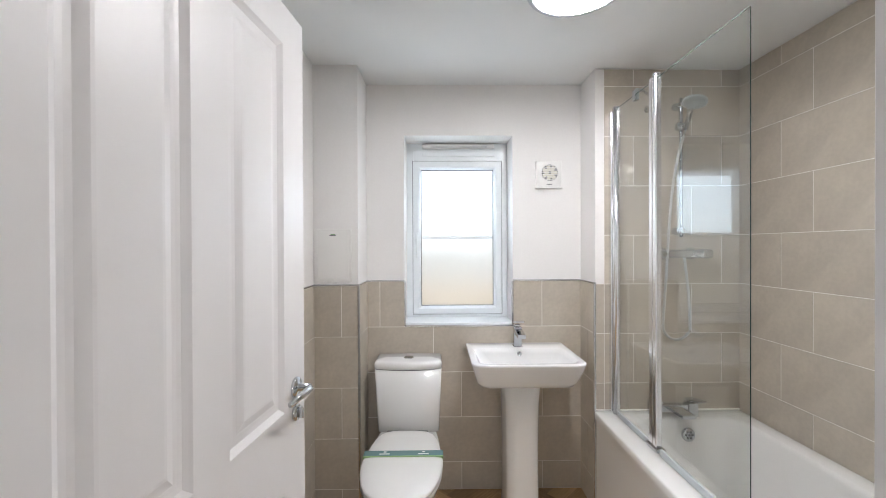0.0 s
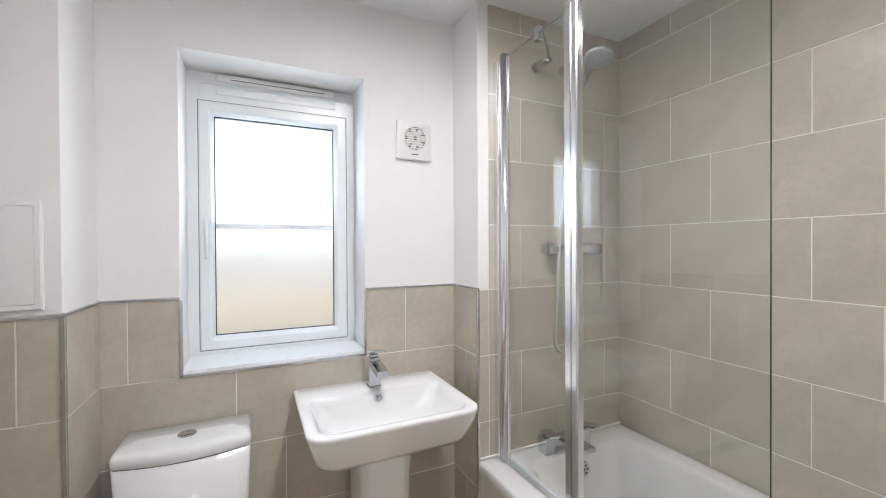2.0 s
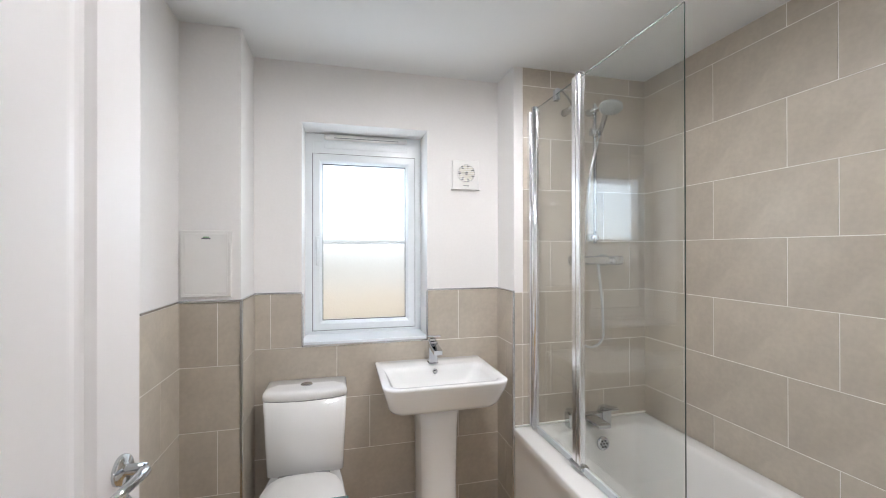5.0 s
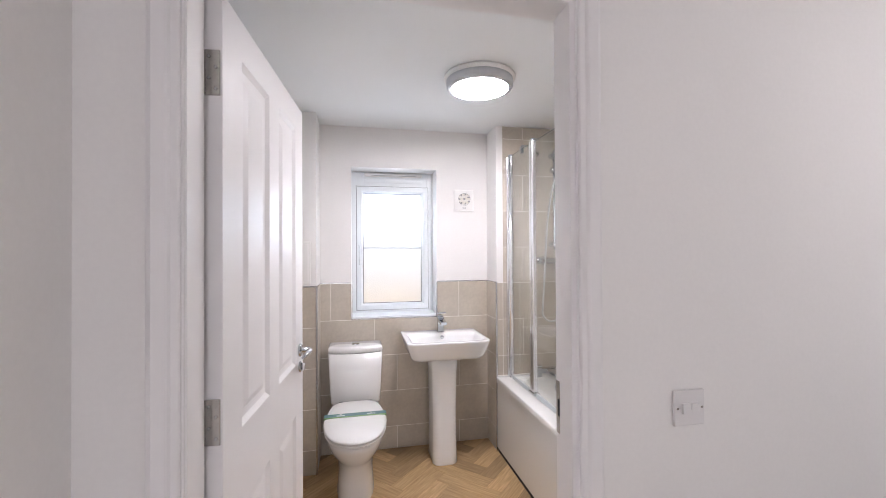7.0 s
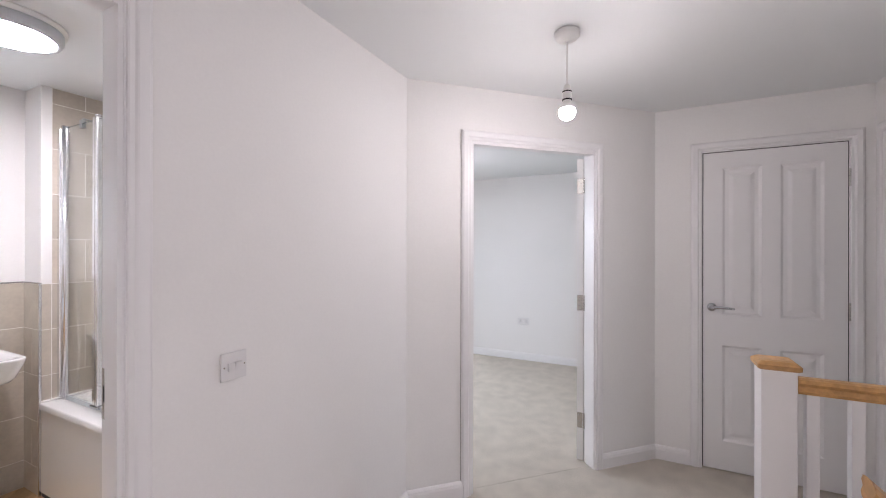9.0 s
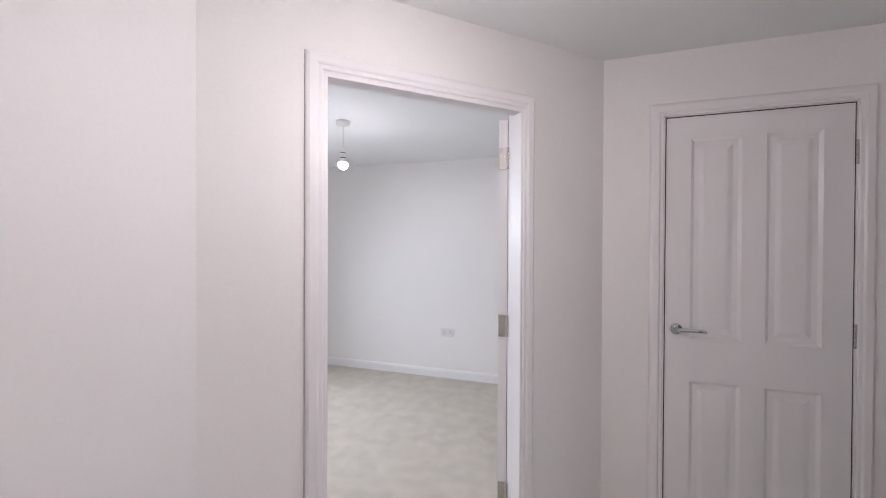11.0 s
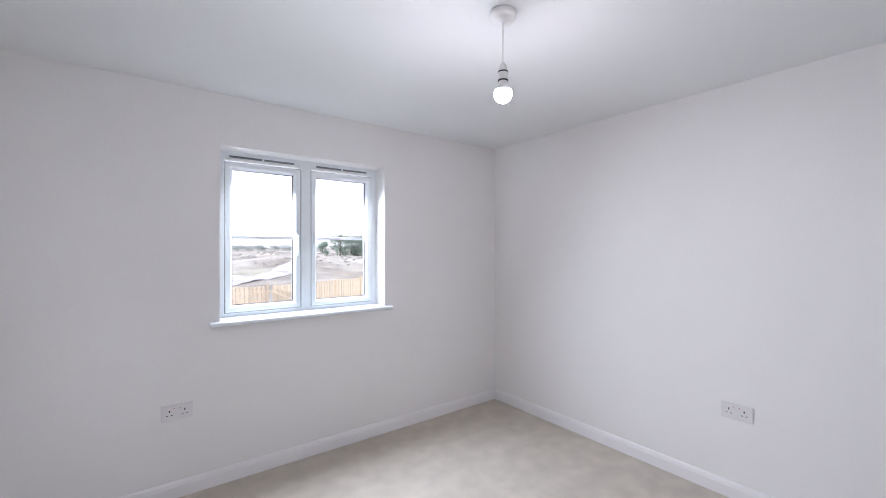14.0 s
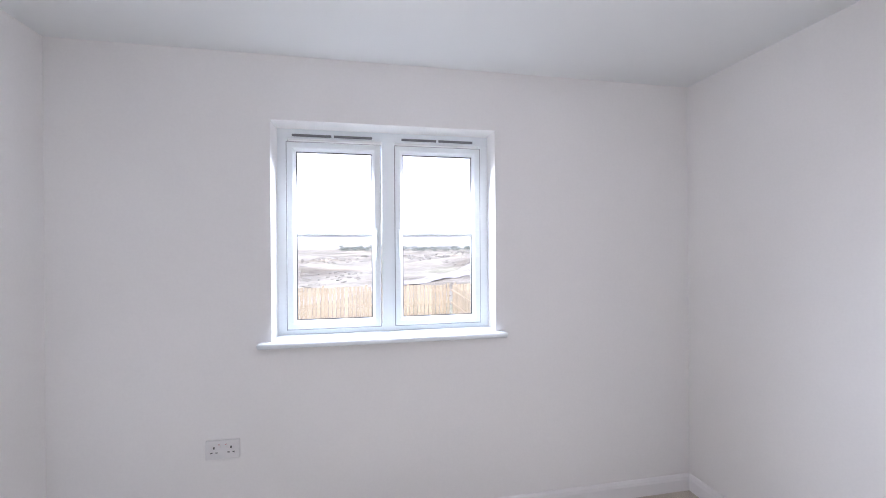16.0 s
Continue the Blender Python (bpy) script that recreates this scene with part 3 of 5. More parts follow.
win = thing("window_bedroom", label="white plastic two-light casement window with clear glass", category="window", kind="structure")
part("window_frame", ring_frame(RW[0] - 0.01, RW[1] + 0.01, RW[2] - 0.02, RW[3] + 0.01, [(0, 2.45), (0, 2.382), (0.056, 2.382), (0.058, 2.386), (0.058, 2.45)]), UPVC, win)
part("mullion", box(3.044, 2.3815, RW[2], 3.112, 2.45, RW[3], 0.003), UPVC, win)
casement(win, 2.571, 3.036, 0.977, 1.922, 2.612, 2.989, 1.022, 1.877, PANE, 1.452, 1)
casement(win, 3.112, 3.574, 0.977, 1.922, 3.149, 3.518, 1.022, 1.877, PANE, 1.452, -1)
for x0, x1 in ((2.597, 2.79), (2.802, 2.995), (3.148, 3.334), (3.346, 3.535)):
    part("vent_slot", box(x0, 2.376, 1.950, x1, 2.3812, 1.963, 0.002), GREY, win, "dark slot of the trickle vent")
sill = part("window_sill", box(2.468, 2.190, 0.925, 3.668, NR + 0.0005, 0.952, 0.010), UPVC, win, "white bullnosed sill board", True)
part("sill_board", box(RW[0] + 0.001, NR, 0.938, RW[1] - 0.001, 2.384, 0.951), UPVC, win)

# ---- bathroom things ----
TRIM_TOP = 1.180


def toilet():
    cx = -0.174
    root = thing("toilet", (cx, 2.19, 0), label="white ceramic close-coupled toilet with a paper band round its lid", category="toilet")

    def outline(z, half, y0, y1, n=40, nose=2.2, tail=0.82):
        """A D-shaped ring: blunt at the wall (y1), rounded to the front (y0)."""
        pts = []
        for k in range(n):
            a = 2 * math.pi * k / n
            c, s = math.cos(a), math.sin(a)
            ym = y0 + (y1 - y0) * 0.52
            if s >= 0:
                p = 4.5
                r = (abs(c) ** p + abs(s) ** p) ** (-1 / p)
                pts.append(Vector((half * tail * c * r + half * (1 - tail) * c * (1 - s), ym + (y1 - ym) * s * r, z)))
            else:
                r = (abs(c) ** nose + abs(s) ** nose) ** (-1 / nose)
                pts.append(Vector((half * c * r, ym + (ym - y0) * s * r, z)))
        return pts
    rings = [outline(0.0, 0.105, -0.62, -0.10, nose=3), outline(0.012, 0.108, -0.63, -0.10, nose=3), outline(0.10, 0.100, -0.60, -0.09, nose=3),
             outline(0.19, 0.105, -0.62, -0.07), outline(0.25, 0.130, -0.68, -0.05), outline(0.31, 0.158, -0.755, -0.04), outline(0.36, 0.172, -0.79, -0.03), outline(0.392, 0.175, -0.80, -0.02), outline(0.398, 0.170, -0.795, -0.025)]
    part("pan", loft(rings), CERAMIC, root, "glossy white pan", True)
    part("seat", loft([outline(0.400, 0.172, -0.80, -0.215), outline(0.402, 0.176, -0.806, -0.21), outline(0.411, 0.177, -0.808, -0.21), outline(0.414, 0.173, -0.80, -0.215)]), PLASTIC, root, smooth=True)
    lid = part("lid", loft([outline(0.416, 0.172, -0.80, -0.213), outline(0.418, 0.177, -0.808, -0.208), outline(0.428, 0.178, -0.81, -0.208), outline(0.434, 0.172, -0.80, -0.215), outline(0.438, 0.14, -0.74, -0.25)]), PLASTIC, root, "white closed lid", True)
    for x in (-0.075, 0.075):
        part("lid_hinge", moved(lathe([(0.012, -0.03), (0.014, -0.026), (0.014, 0.026), (0.012, 0.03)], 16), Matrix.Translation((x, -0.212, 0.420)) @ Euler((0, radians(90), 0)).to_matrix().to_4x4()), CHROME, lid, smooth=True)
    # paper band
    band_teal = material("band_teal", (0.13, 0.24, 0.25), 0.6)
    band_green = material("band_green", (0.30, 0.46, 0.22), 0.6)
    band_mark = material("band_mark", (0.75, 0.80, 0.78), 0.6)
    paper = part("paper_band", box(-0.1795, -0.475, 0.428, 0.1795, -0.428, 0.4412, 0.002), band_teal, root, "teal paper hygiene band with a green edge")
    part("band_edge", box(-0.1798, -0.482, 0.428, 0.1798, -0.474, 0.4415, 0.001), band_green, paper, "green edge")
    for x in (-0.085, 0.09):
        part("band_mark", box(x - 0.006, -0.447, 0.4413, x + 0.006, -0.437, 0.4418), band_mark, paper)
        part("band_bar", box(x - 0.024, -0.464, 0.4413, x + 0.024, -0.456, 0.4418), band_mark, paper)
    # cistern, narrower at the foot, bowed in front
    def tank(z, half, front, r=0.018):
        front -= 0.010
        side = [Vector((half - r + r * math.cos(a), -front + r - r * math.sin(a), z)) for a in (0.0, 0.39, 0.785, 1.18, 1.571)]
        bow = [Vector(((half - r) * s, -front - 0.026 * (1 - s * s), z)) for s in [-1 + k / 10 for k in range(1, 20)]]
        return [Vector((-half, -0.004, z))] + [Vector((-p.x, p.y, z)) for p in side] + bow + side[::-1] + [Vector((half, -0.004, z))]
    part("cistern", loft([tank(0.392, 0.156, 0.150), tank(0.398, 0.162, 0.156), tank(0.55, 0.169, 0.164), tank(0.732, 0.1765, 0.1715)]), CERAMIC, root, "white ceramic cistern", True)
    part("lid_joint", loft([tank(0.7315, 0.1745, 0.1695), tank(0.7355, 0.1745, 0.1695)]), GREY, root)
    top = part("cistern_lid", loft([tank(0.7350, 0.1765, 0.1715), tank(0.7362, 0.1782, 0.1732), tank(0.756, 0.1785, 0.1740), tank(0.764, 0.1770, 0.1720), tank(0.770, 0.1735, 0.167), tank(0.7735, 0.168, 0.158), tank(0.775, 0.158, 0.145), tank(0.7753, 0.12, 0.11)]), CERAMIC, root, "", True)
    button = part("flush_button", lathe([(0.026, 0.773), (0.026, 0.778), (0.023, 0.780), (0.021, 0.778), (0.0, 0.7785)], 32, center=(0.0, -0.092, 0)), CHROME, top, "round chrome dual flush button", True)
    part("button_split", box(-0.0012, -0.110, 0.7783, 0.0012, -0.074, 0.7795), SATIN, button)
    return root


def basin():
    cx = 0.4125
    root = thing("wash_basin", (cx, 2.194, 0), label="white ceramic wash basin on a full pedestal", category="wash basin")

    def r(half, y0, y1, rad, z, front=None):
        return rrect(0, (y0 + y1) / 2, 2 * half, y1 - y0, rad, z, 8, front)
    outer = [r(0.215, -0.36, -0.01, 0.03, 0.700, 0.06), r(0.232, -0.385, -0.005, 0.03, 0.706, 0.06), r(0.243, -0.405, -0.002, 0.025, 0.728, 0.055), r(0.262, -0.432, -0.001, 0.018, 0.795, 0.045), r(0.2705, -0.443, 0.0, 0.014, 0.818, 0.062), r(0.2715, -0.445, 0.0, 0.013, 0.825, 0.062), r(0.2695, -0.4425, -0.002, 0.012, 0.829, 0.061), r(0.265, -0.438, -0.005, 0.012, 0.8305, 0.058)]
    inner = [r(0.243, -0.415, -0.125, 0.03, 0.8300, 0.055), r(0.237, -0.409, -0.131, 0.035, 0.826, 0.05), r(0.226, -0.398, -0.140, 0.045, 0.806, 0.055), r(0.205, -0.380, -0.155, 0.06, 0.765, 0.065), r(0.165, -0.345, -0.175, 0.07, 0.738, 0.07), r(0.09, -0.30, -0.205, 0.04, 0.730, 0.04), r(0.022, -0.277, -0.233, 0.02, 0.728, 0.02)]
    part("bowl", loft(outer + inner), CERAMIC, root, "glossy white rectangular bowl with soft corners", True)
    ped = [rrect(-0.008, -0.20, w, d, 0.035, z, 6, 0.05) for z, w, d in ((0.0, 0.160, 0.235), (0.006, 0.166, 0.24), (0.05, 0.162, 0.232), (0.35, 0.160, 0.225), (0.60, 0.168, 0.232), (0.702, 0.180, 0.25))]
    part("pedestal", loft(ped), CERAMIC, root, "white ceramic pedestal", True)
    drain = part("waste", lathe([(0.021, 0.7285), (0.021, 0.732), (0.017, 0.733), (0.0, 0.7325)], 24, center=(0, -0.255, 0)), CHROME, root, "chrome waste", True)
    b = lathe([(0.0115, 0.0), (0.0125, 0.002), (0.011, 0.005), (0.007, 0.0045), (0.0065, 0.001), (0.0, 0.001)], 24)
    over = part("overflow_ring", moved(b, Matrix.Translation((0.005, -0.1385, 0.803)) @ Euler((radians(78), 0, 0)).to_matrix().to_4x4()), CHROME, root, "chrome overflow ring", True)
    b = lathe([(0.0066, 0.0), (0.0066, 0.0022), (0.0, 0.0022)], 16)
    part("overflow_hole", moved(b, Matrix.Translation((0.005, -0.1385, 0.803)) @ Euler((radians(78), 0, 0)).to_matrix().to_4x4()), DARK, over)
    # square mixer tap
    tap = thing("basin_mixer_tap", (cx + 0.006, 2.112, 0.8305), label="square chrome monobloc basin tap", category="tap")
    part("tap_body", box(-0.021, -0.021, 0, 0.021, 0.021, 0.108, 0.0025), CHROME, tap)
    part("base_collar", box(-0.024, -0.024, 0, 0.024, 0.024, 0.005, 0.0015), CHROME, tap)
    part("spout", moved(box(-0.0205, -0.125, -0.012, 0.0205, -0.0, 0.010, 0.002), Matrix.Translation((0, 0, 0.092)) @ Euler((radians(7), 0, 0)).to_matrix().to_4x4()), CHROME, tap)
    part("aerator", lathe([(0.011, -0.010), (0.011, 0.0), (0.0, 0.0)], 16, center=(0, -0.105, 0.074)), CHROME, tap, smooth=True)
    part("lever_neck", box(-0.014, -0.014, 0.108, 0.014, 0.014, 0.120, 0.002), CHROME, tap)
    part("lever", moved(box(-0.0205, -0.092, -0.004, 0.0205, 0.022, 0.005, 0.002), Matrix.Translation((0, 0, 0.130)) @ Euler((radians(-11), 0, 0)).to_matrix().to_4x4()), CHROME, tap)
    return root


def bathtub():
    x0, x1, y0, y1, z = 0.788, 1.547, 0.232, 1.980, 0.525
    cx, cy, w, d = (x0 + x1) / 2, (y0 + y1) / 2, x1 - x0, y1 - y0
    root = thing("bathtub", label="white acrylic bathtub with a plain front panel", category="bathtub")
    icx, icy = 1.200, cy - 0.01
    rings = [rrect(cx, cy, w, d, 0.012, z - 0.034, 8), rrect(cx, cy, w, d, 0.012, z - 0.008, 8), rrect(cx, cy, w - 0.006, d - 0.006, 0.012, z - 0.002, 8), rrect(cx, cy, w - 0.016, d - 0.016, 0.014, z, 8),
             rrect(icx, icy, 0.550, 1.585, 0.09, z - 0.001, 8), rrect(icx, icy, 0.538, 1.572, 0.09, z - 0.006, 8), rrect(icx, icy, 0.525, 1.555, 0.095, z - 0.022, 8), rrect(icx, icy, 0.497, 1.50, 0.11, 0.34, 8), rrect(icx, icy + 0.02, 0.462, 1.42, 0.12, 0.20, 8), rrect(icx, icy + 0.03, 0.415, 1.34, 0.13, 0.148, 8), rrect(icx, icy + 0.03, 0.33, 1.22, 0.12, 0.135, 8)]
    part("tub", loft(rings, cap0=False), ACRYLIC, root, "glossy white tub with a rounded inside", True)
    panel = part("bath_panel", box(0.801, y0, 0.022, 0.815, 1.982, z - 0.030, 0.004), ACRYLIC, root, "plain white front panel")
    part("plinth", box(0.803, y0, 0.0, 0.818, 1.982, 0.022), DARK, root)
    b = lathe([(0.031, 0.0), (0.033, 0.004), (0.031, 0.013), (0.026, 0.016), (0.0, 0.016)], 28)
    m = Matrix.Translation((1.205, icy + 0.772, 0.452)) @ Euler((radians(83), 0, 0)).to_matrix().to_4x4()
    over = part("overflow", moved(b, m), CHROME, root, "round chrome overflow with holes", True)
    for k in range(7):
        rr = 0 if k == 0 else 0.016
        a = 2 * math.pi * k / 6
        b = lathe([(0.0052, 0.0155), (0.0052, 0.0172), (0.0, 0.0172)], 12, center=(rr * math.cos(a), rr * math.sin(a), 0))
        part("hole", moved(b, m), DARK, over)
    part("waste", lathe([(0.032, 0.136), (0.032, 0.139), (0.026, 0.141), (0.0, 0.140)], 24, center=(1.2, 1.60, 0)), CHROME, root, smooth=True)
    part("sealant", box(x0 + 0.01, 1.976, z - 0.002, 1.55, 1.986, z + 0.006, 0.002), GROUT, root)
    # deck-mounted filler
    tap = thing("bath_filler_tap", (1.16, 1.915, z), label="square chrome bath filler with two flat levers", category="tap")
    for s in (-1, 1):
        px = s * 0.092
        part("pillar", box(px - 0.024, -0.024, 0, px + 0.024, 0.024, 0.068, 0.0025), CHROME, tap)
        part("lever", moved(box(-0.022, -0.070, 0, 0.022, 0.018, 0.009, 0.002), Matrix.Translation((px, 0, 0.078)) @ Euler((radians(-6), 0, radians(s * 14))).to_matrix().to_4x4()), CHROME, tap)
        part("lever_neck", box(px - 0.013, -0.013, 0.068, px + 0.013, 0.013, 0.080, 0.001), CHROME, tap)
    part("bridge", box(-0.07, -0.018, 0.024, 0.07, 0.018, 0.058, 0.002), CHROME, tap)
    part("spout", box(-0.032, -0.135, 0.036, 0.032, -0.014, 0.054, 0.0025), CHROME, tap)
    return root


def bath_screen():
    x = 0.882
    root = thing("bath_screen", label="frameless glass bath screen with chrome posts", category="shower screen")
    zb, zt = 0.532, 2.060
    part("wall_channel", box(x - 0.016, 1.950, zb, x + 0.016, 1.983, zt, 0.004), ALLOY, root, "polished alloy wall channel")
    part("hinge_post", tube([(x, 1.926, zb), (x, 1.926, zt + 0.012)], 0.017, 20), ALLOY, root, "round polished alloy hinge post", True)
    part("infill_strip", box(x - 0.006, 1.902, zb, x + 0.006, 1.951, zt, 0.002), ALLOY, root)
    a = part("glass_panel", box(x - 0.002, 1.588, zb + 0.02, x + 0.002, 1.908, zt), GLASS, root, "narrow clear glass panel")
    post = part("middle_post", box(x - 0.013, 1.536, zb + 0.018, x + 0.013, 1.592, zt + 0.012, 0.005, seg=3), ALLOY, root, "polished alloy middle post")
    part("post_groove", box(x - 0.0145, 1.560, zb + 0.02, x + 0.0145, 1.565, zt + 0.010), SATIN, post)
    part("post_cap", lathe([(0.016, zt + 0.012), (0.016, zt + 0.020), (0.010, zt + 0.024), (0.0, zt + 0.024)], 16, center=(x, 1.552, 0)), CHROME, post, smooth=True)
    part("post_foot", box(x - 0.020, 1.520, zb + 0.004, x + 0.020, 1.602, zb + 0.022, 0.004), CHROME, post)
    b = part("glass_panel", box(x - 0.002, 1.056, zb + 0.022, x + 0.002, 1.539, zt), GLASS, root, "wide clear glass panel")
    edge = material("glass_edge", (0.22, 0.27, 0.25), 0.15)
    part("top_edge", box(x - 0.002, 1.593, zt + 0.0002, x + 0.002, 1.907, zt + 0.0022), edge, a, "dark polished glass edge")
    part("top_edge", box(x - 0.002, 1.0565, zt + 0.0002, x + 0.002, 1.535, zt + 0.0022), edge, b, "dark polished glass edge")
    part("edge_seal", box(x - 0.0014, 1.0548, zb + 0.022, x + 0.0014, 1.0560, zt + 0.0005), material("glass_edge", (0.03, 0.06, 0.055), 0.15), b, "dark polished glass edge")
    part("bottom_seal", box(x - 0.005, 1.056, zb - 0.004, x + 0.005, 1.520, zb + 0.024, 0.002), material("clear_seal", (0.62, 0.66, 0.68), 0.25), root, "translucent bottom seal")
    part("bottom_seal", box(x - 0.005, 1.603, zb - 0.004, x + 0.005, 1.902, zb + 0.022, 0.002), bpy.data.materials["clear_seal"], root)
    # stabiliser from the glass to the tiled wall
    clamp = part("clamp", box(x - 0.011, 1.714, zt - 0.028, x + 0.011, 1.738, zt + 0.020, 0.003), CHROME, root, "chrome glass clamp")
    part("arm", tube([(x + 0.003, 1.726, zt + 0.024), (x + 0.05, 1.765, zt + 0.034), (x + 0.11, 1.820, zt + 0.034), (x + 0.165, 1.872, zt + 0.028), (x + 0.188, 1.900, zt + 0.022)], 0.006, 10), CHROME, clamp, smooth=True)
    part("arm_mount", tube([(x + 0.188, 1.893, zt + 0.020), (x + 0.190, 1.940, zt + 0.019), (x + 0.190, 1.984, zt + 0.019)], 0.017, 16, radii=[0.012, 0.017, 0.019]), SATIN, clamp, smooth=True)
    for g in (a, b):
        g.visible_shadow = False
    return root


def shower():
    root = thing("shower_set", (1.215, 1.985, 0), label="chrome bar shower with riser rail, hose and round head", category="shower")
    yv = -0.058
    bar = part("bar_valve", moved(lathe([(0.019, -0.145), (0.024, -0.143), (0.024, -0.092), (0.021, -0.088), (0.021, 0.088), (0.024, 0.092), (0.024, 0.143), (0.019, 0.145)], 24), Matrix.Translation((0, yv, 1.335)) @ Euler((0, radians(90), 0)).to_matrix().to_4x4()), CHROME, root, "chrome thermostatic bar valve", True)
    for s in (-1, 1):
        b = lathe([(0.031, 0), (0.031, 0.006), (0.016, 0.014), (0.013, 0.05)], 20)
        part("wall_flange", moved(b, Matrix.Translation((s * 0.075, -0.003, 1.335)) @ Euler((radians(90), 0, 0)).to_matrix().to_4x4()), CHROME, bar, smooth=True)
    part("riser_rail", tube([(0, -0.05, 1.42), (0, -0.05, 2.12)], 0.0095, 14), CHROME, root, "slim chrome riser rail", True)
    for z in (1.45, 2.09):
        b = lathe([(0.020, 0), (0.020, 0.012), (0.014, 0.020), (0.014, 0.066), (0.0, 0.067)], 18)
        part("rail_bracket", moved(b, Matrix.Translation((0, 0, z)) @ Euler((radians(90), 0, 0)).to_matrix().to_4x4()), CHROME, root, smooth=True)
    slide = part("slider", tube([(-0.022, -0.052, 1.978), (0.022, -0.052, 1.978)], 0.020, 18), CHROME, root, "chrome slider clamp", True)
    hx, hy, hz = -0.065, -0.262, 2.025
    grip = [(0.004, -0.085, 1.955), (-0.012, -0.13, 1.990), (-0.035, -0.19, 2.035), (hx, hy + 0.01, hz + 0.022)]
    handset = part("handset", tube(grip, 0.013, 14, radii=[0.010, 0.012, 0.013, 0.018]), CHROME, root, "chrome hand shower", True)
    face = lathe([(0.020, 0.022), (0.045, 0.016), (0.058, 0.006), (0.058, -0.002), (0.050, -0.006), (0.0, -0.006)], 36)
    m = Matrix.Translation((hx, hy, hz)) @ Vector((-0.27, -0.22, -0.94)).to_track_quat("-Z", "Y").to_matrix().to_4x4() @ Matrix.Scale(0.88, 4)
    rose = part("shower_head", moved(face, m), material("head_grey", (0.50, 0.54, 0.54), 0.3, 0.3), handset, "round grey shower head with nozzles", True)
    for ring, count in ((0.025, 12), (0.035, 14), (0.045, 18)):
        for k in range(count):
            a = 2 * math.pi * k / count
            b = lathe([(0.0026, -0.0085), (0.0026, -0.0055), (0.0, -0.0055)], 6, center=(ring * math.cos(a), ring * math.sin(a), 0))
            part("nozzle", moved(b, m), GREY, rose)
    hose = []
    low = 0.905
    for k in range(49):
        a = k / 48
        if a < 0.36:
            q = a / 0.36
            hose.append((0.010 + 0.028 * math.sin(q * 1.57), -0.062, 1.315 - (1.315 - low - 0.07) * q))
        elif a < 0.56:
            q = (a - 0.36) / 0.20 * math.pi
            hose.append((-0.032 + 0.070 * math.cos(q), -0.066, low + 0.07 - 0.07 * math.sin(q)))
        else:
            q = (a - 0.56) / 0.44
            hose.append((-0.102 + 0.02 * math.sin(q * 3.1) + 0.106 * q ** 4, -0.066 - 0.02 * q, low + 0.07 + (1.955 - low - 0.07) * q))
    part("hose", tube(hose, 0.0065, 10), material("steel_hose", (0.70, 0.71, 0.71), 0.28, 0.9, vary=0.1, scale=400), root, "ribbed steel hose", True)
    return root


def extractor_fan():
    root = thing("extractor_fan", (0.616, NB, 1.784), label="square white extractor fan with a round grille", category="extractor fan")
    part("cover", box(-0.075, -0.011, -0.076, 0.075, 0.0, 0.076, 0.005, seg=3), PLASTIC, root, "glossy white cover", True)
    part("lower_lip", box(-0.078, -0.021, -0.080, 0.078, 0.0, -0.075, 0.002), PLASTIC, root)
    turn = Euler((radians(90), 0, 0)).to_matrix().to_4x4()
    c = Matrix.Translation((0.004, -0.0112, 0.008))
    part("grille_ring", moved(lathe([(0.047, 0), (0.050, 0.002), (0.050, 0.004), (0.047, 0.004), (0.045, 0.0)], 40), c @ turn), PLASTIC, root, smooth=True)
    part("grille_back", moved(lathe([(0.0465, 0.0), (0.0465, 0.0012), (0.0, 0.0012)], 40), c @ turn), GREY, root)
    cream = material("fan_blade", (0.72, 0.69, 0.60), 0.45)
    for k in range(7):
        b = box(0.008, -0.010, 0.0014, 0.043, 0.011, 0.0022)
        part("blade", moved(b, c @ turn @ Euler((0, 0, 2 * math.pi * k / 7)).to_matrix().to_4x4()), cream, root)
    for k in range(9):
        z = -0.040 + 0.010 * k
        half = math.sqrt(0.0465 ** 2 - z * z)
        part("slat", moved(box(-half, z - 0.0016, 0.002, half, z + 0.0016, 0.0042), c @ turn), PLASTIC, root)
    part("name_bar", box(-0.013, -0.0118, -0.060, 0.017, -0.0108, -0.056), GREY, root)
    return root


def access_panel():
    root = thing("access_panel", (-0.5405, 1.947, 1.334), label="flush white plastic access panel on the boxing", category="access panel")
    part("panel_frame", ring_frame(-0.092, 0.092, -0.134, 0.134, [(0, 0.0), (0, -0.006), (0.004, -0.009), (0.014, -0.009), (0.014, 0.0)]), PLASTIC, root)
    part("panel_door", box(-0.0775, -0.008, -0.1195, 0.0775, 0.0, 0.1195, 0.002), PLASTIC, root)
    part("catch", box(-0.016, -0.0092, 0.098, 0.016, -0.0075, 0.104, 0.0005), GREY, root, "small dark catch")
    part("catch_mark", box(-0.010, -0.0096, 0.1045, 0.010, -0.0078, 0.108, 0.0005), material("mark_green", (0.15, 0.40, 0.16), 0.5), root)
    return root


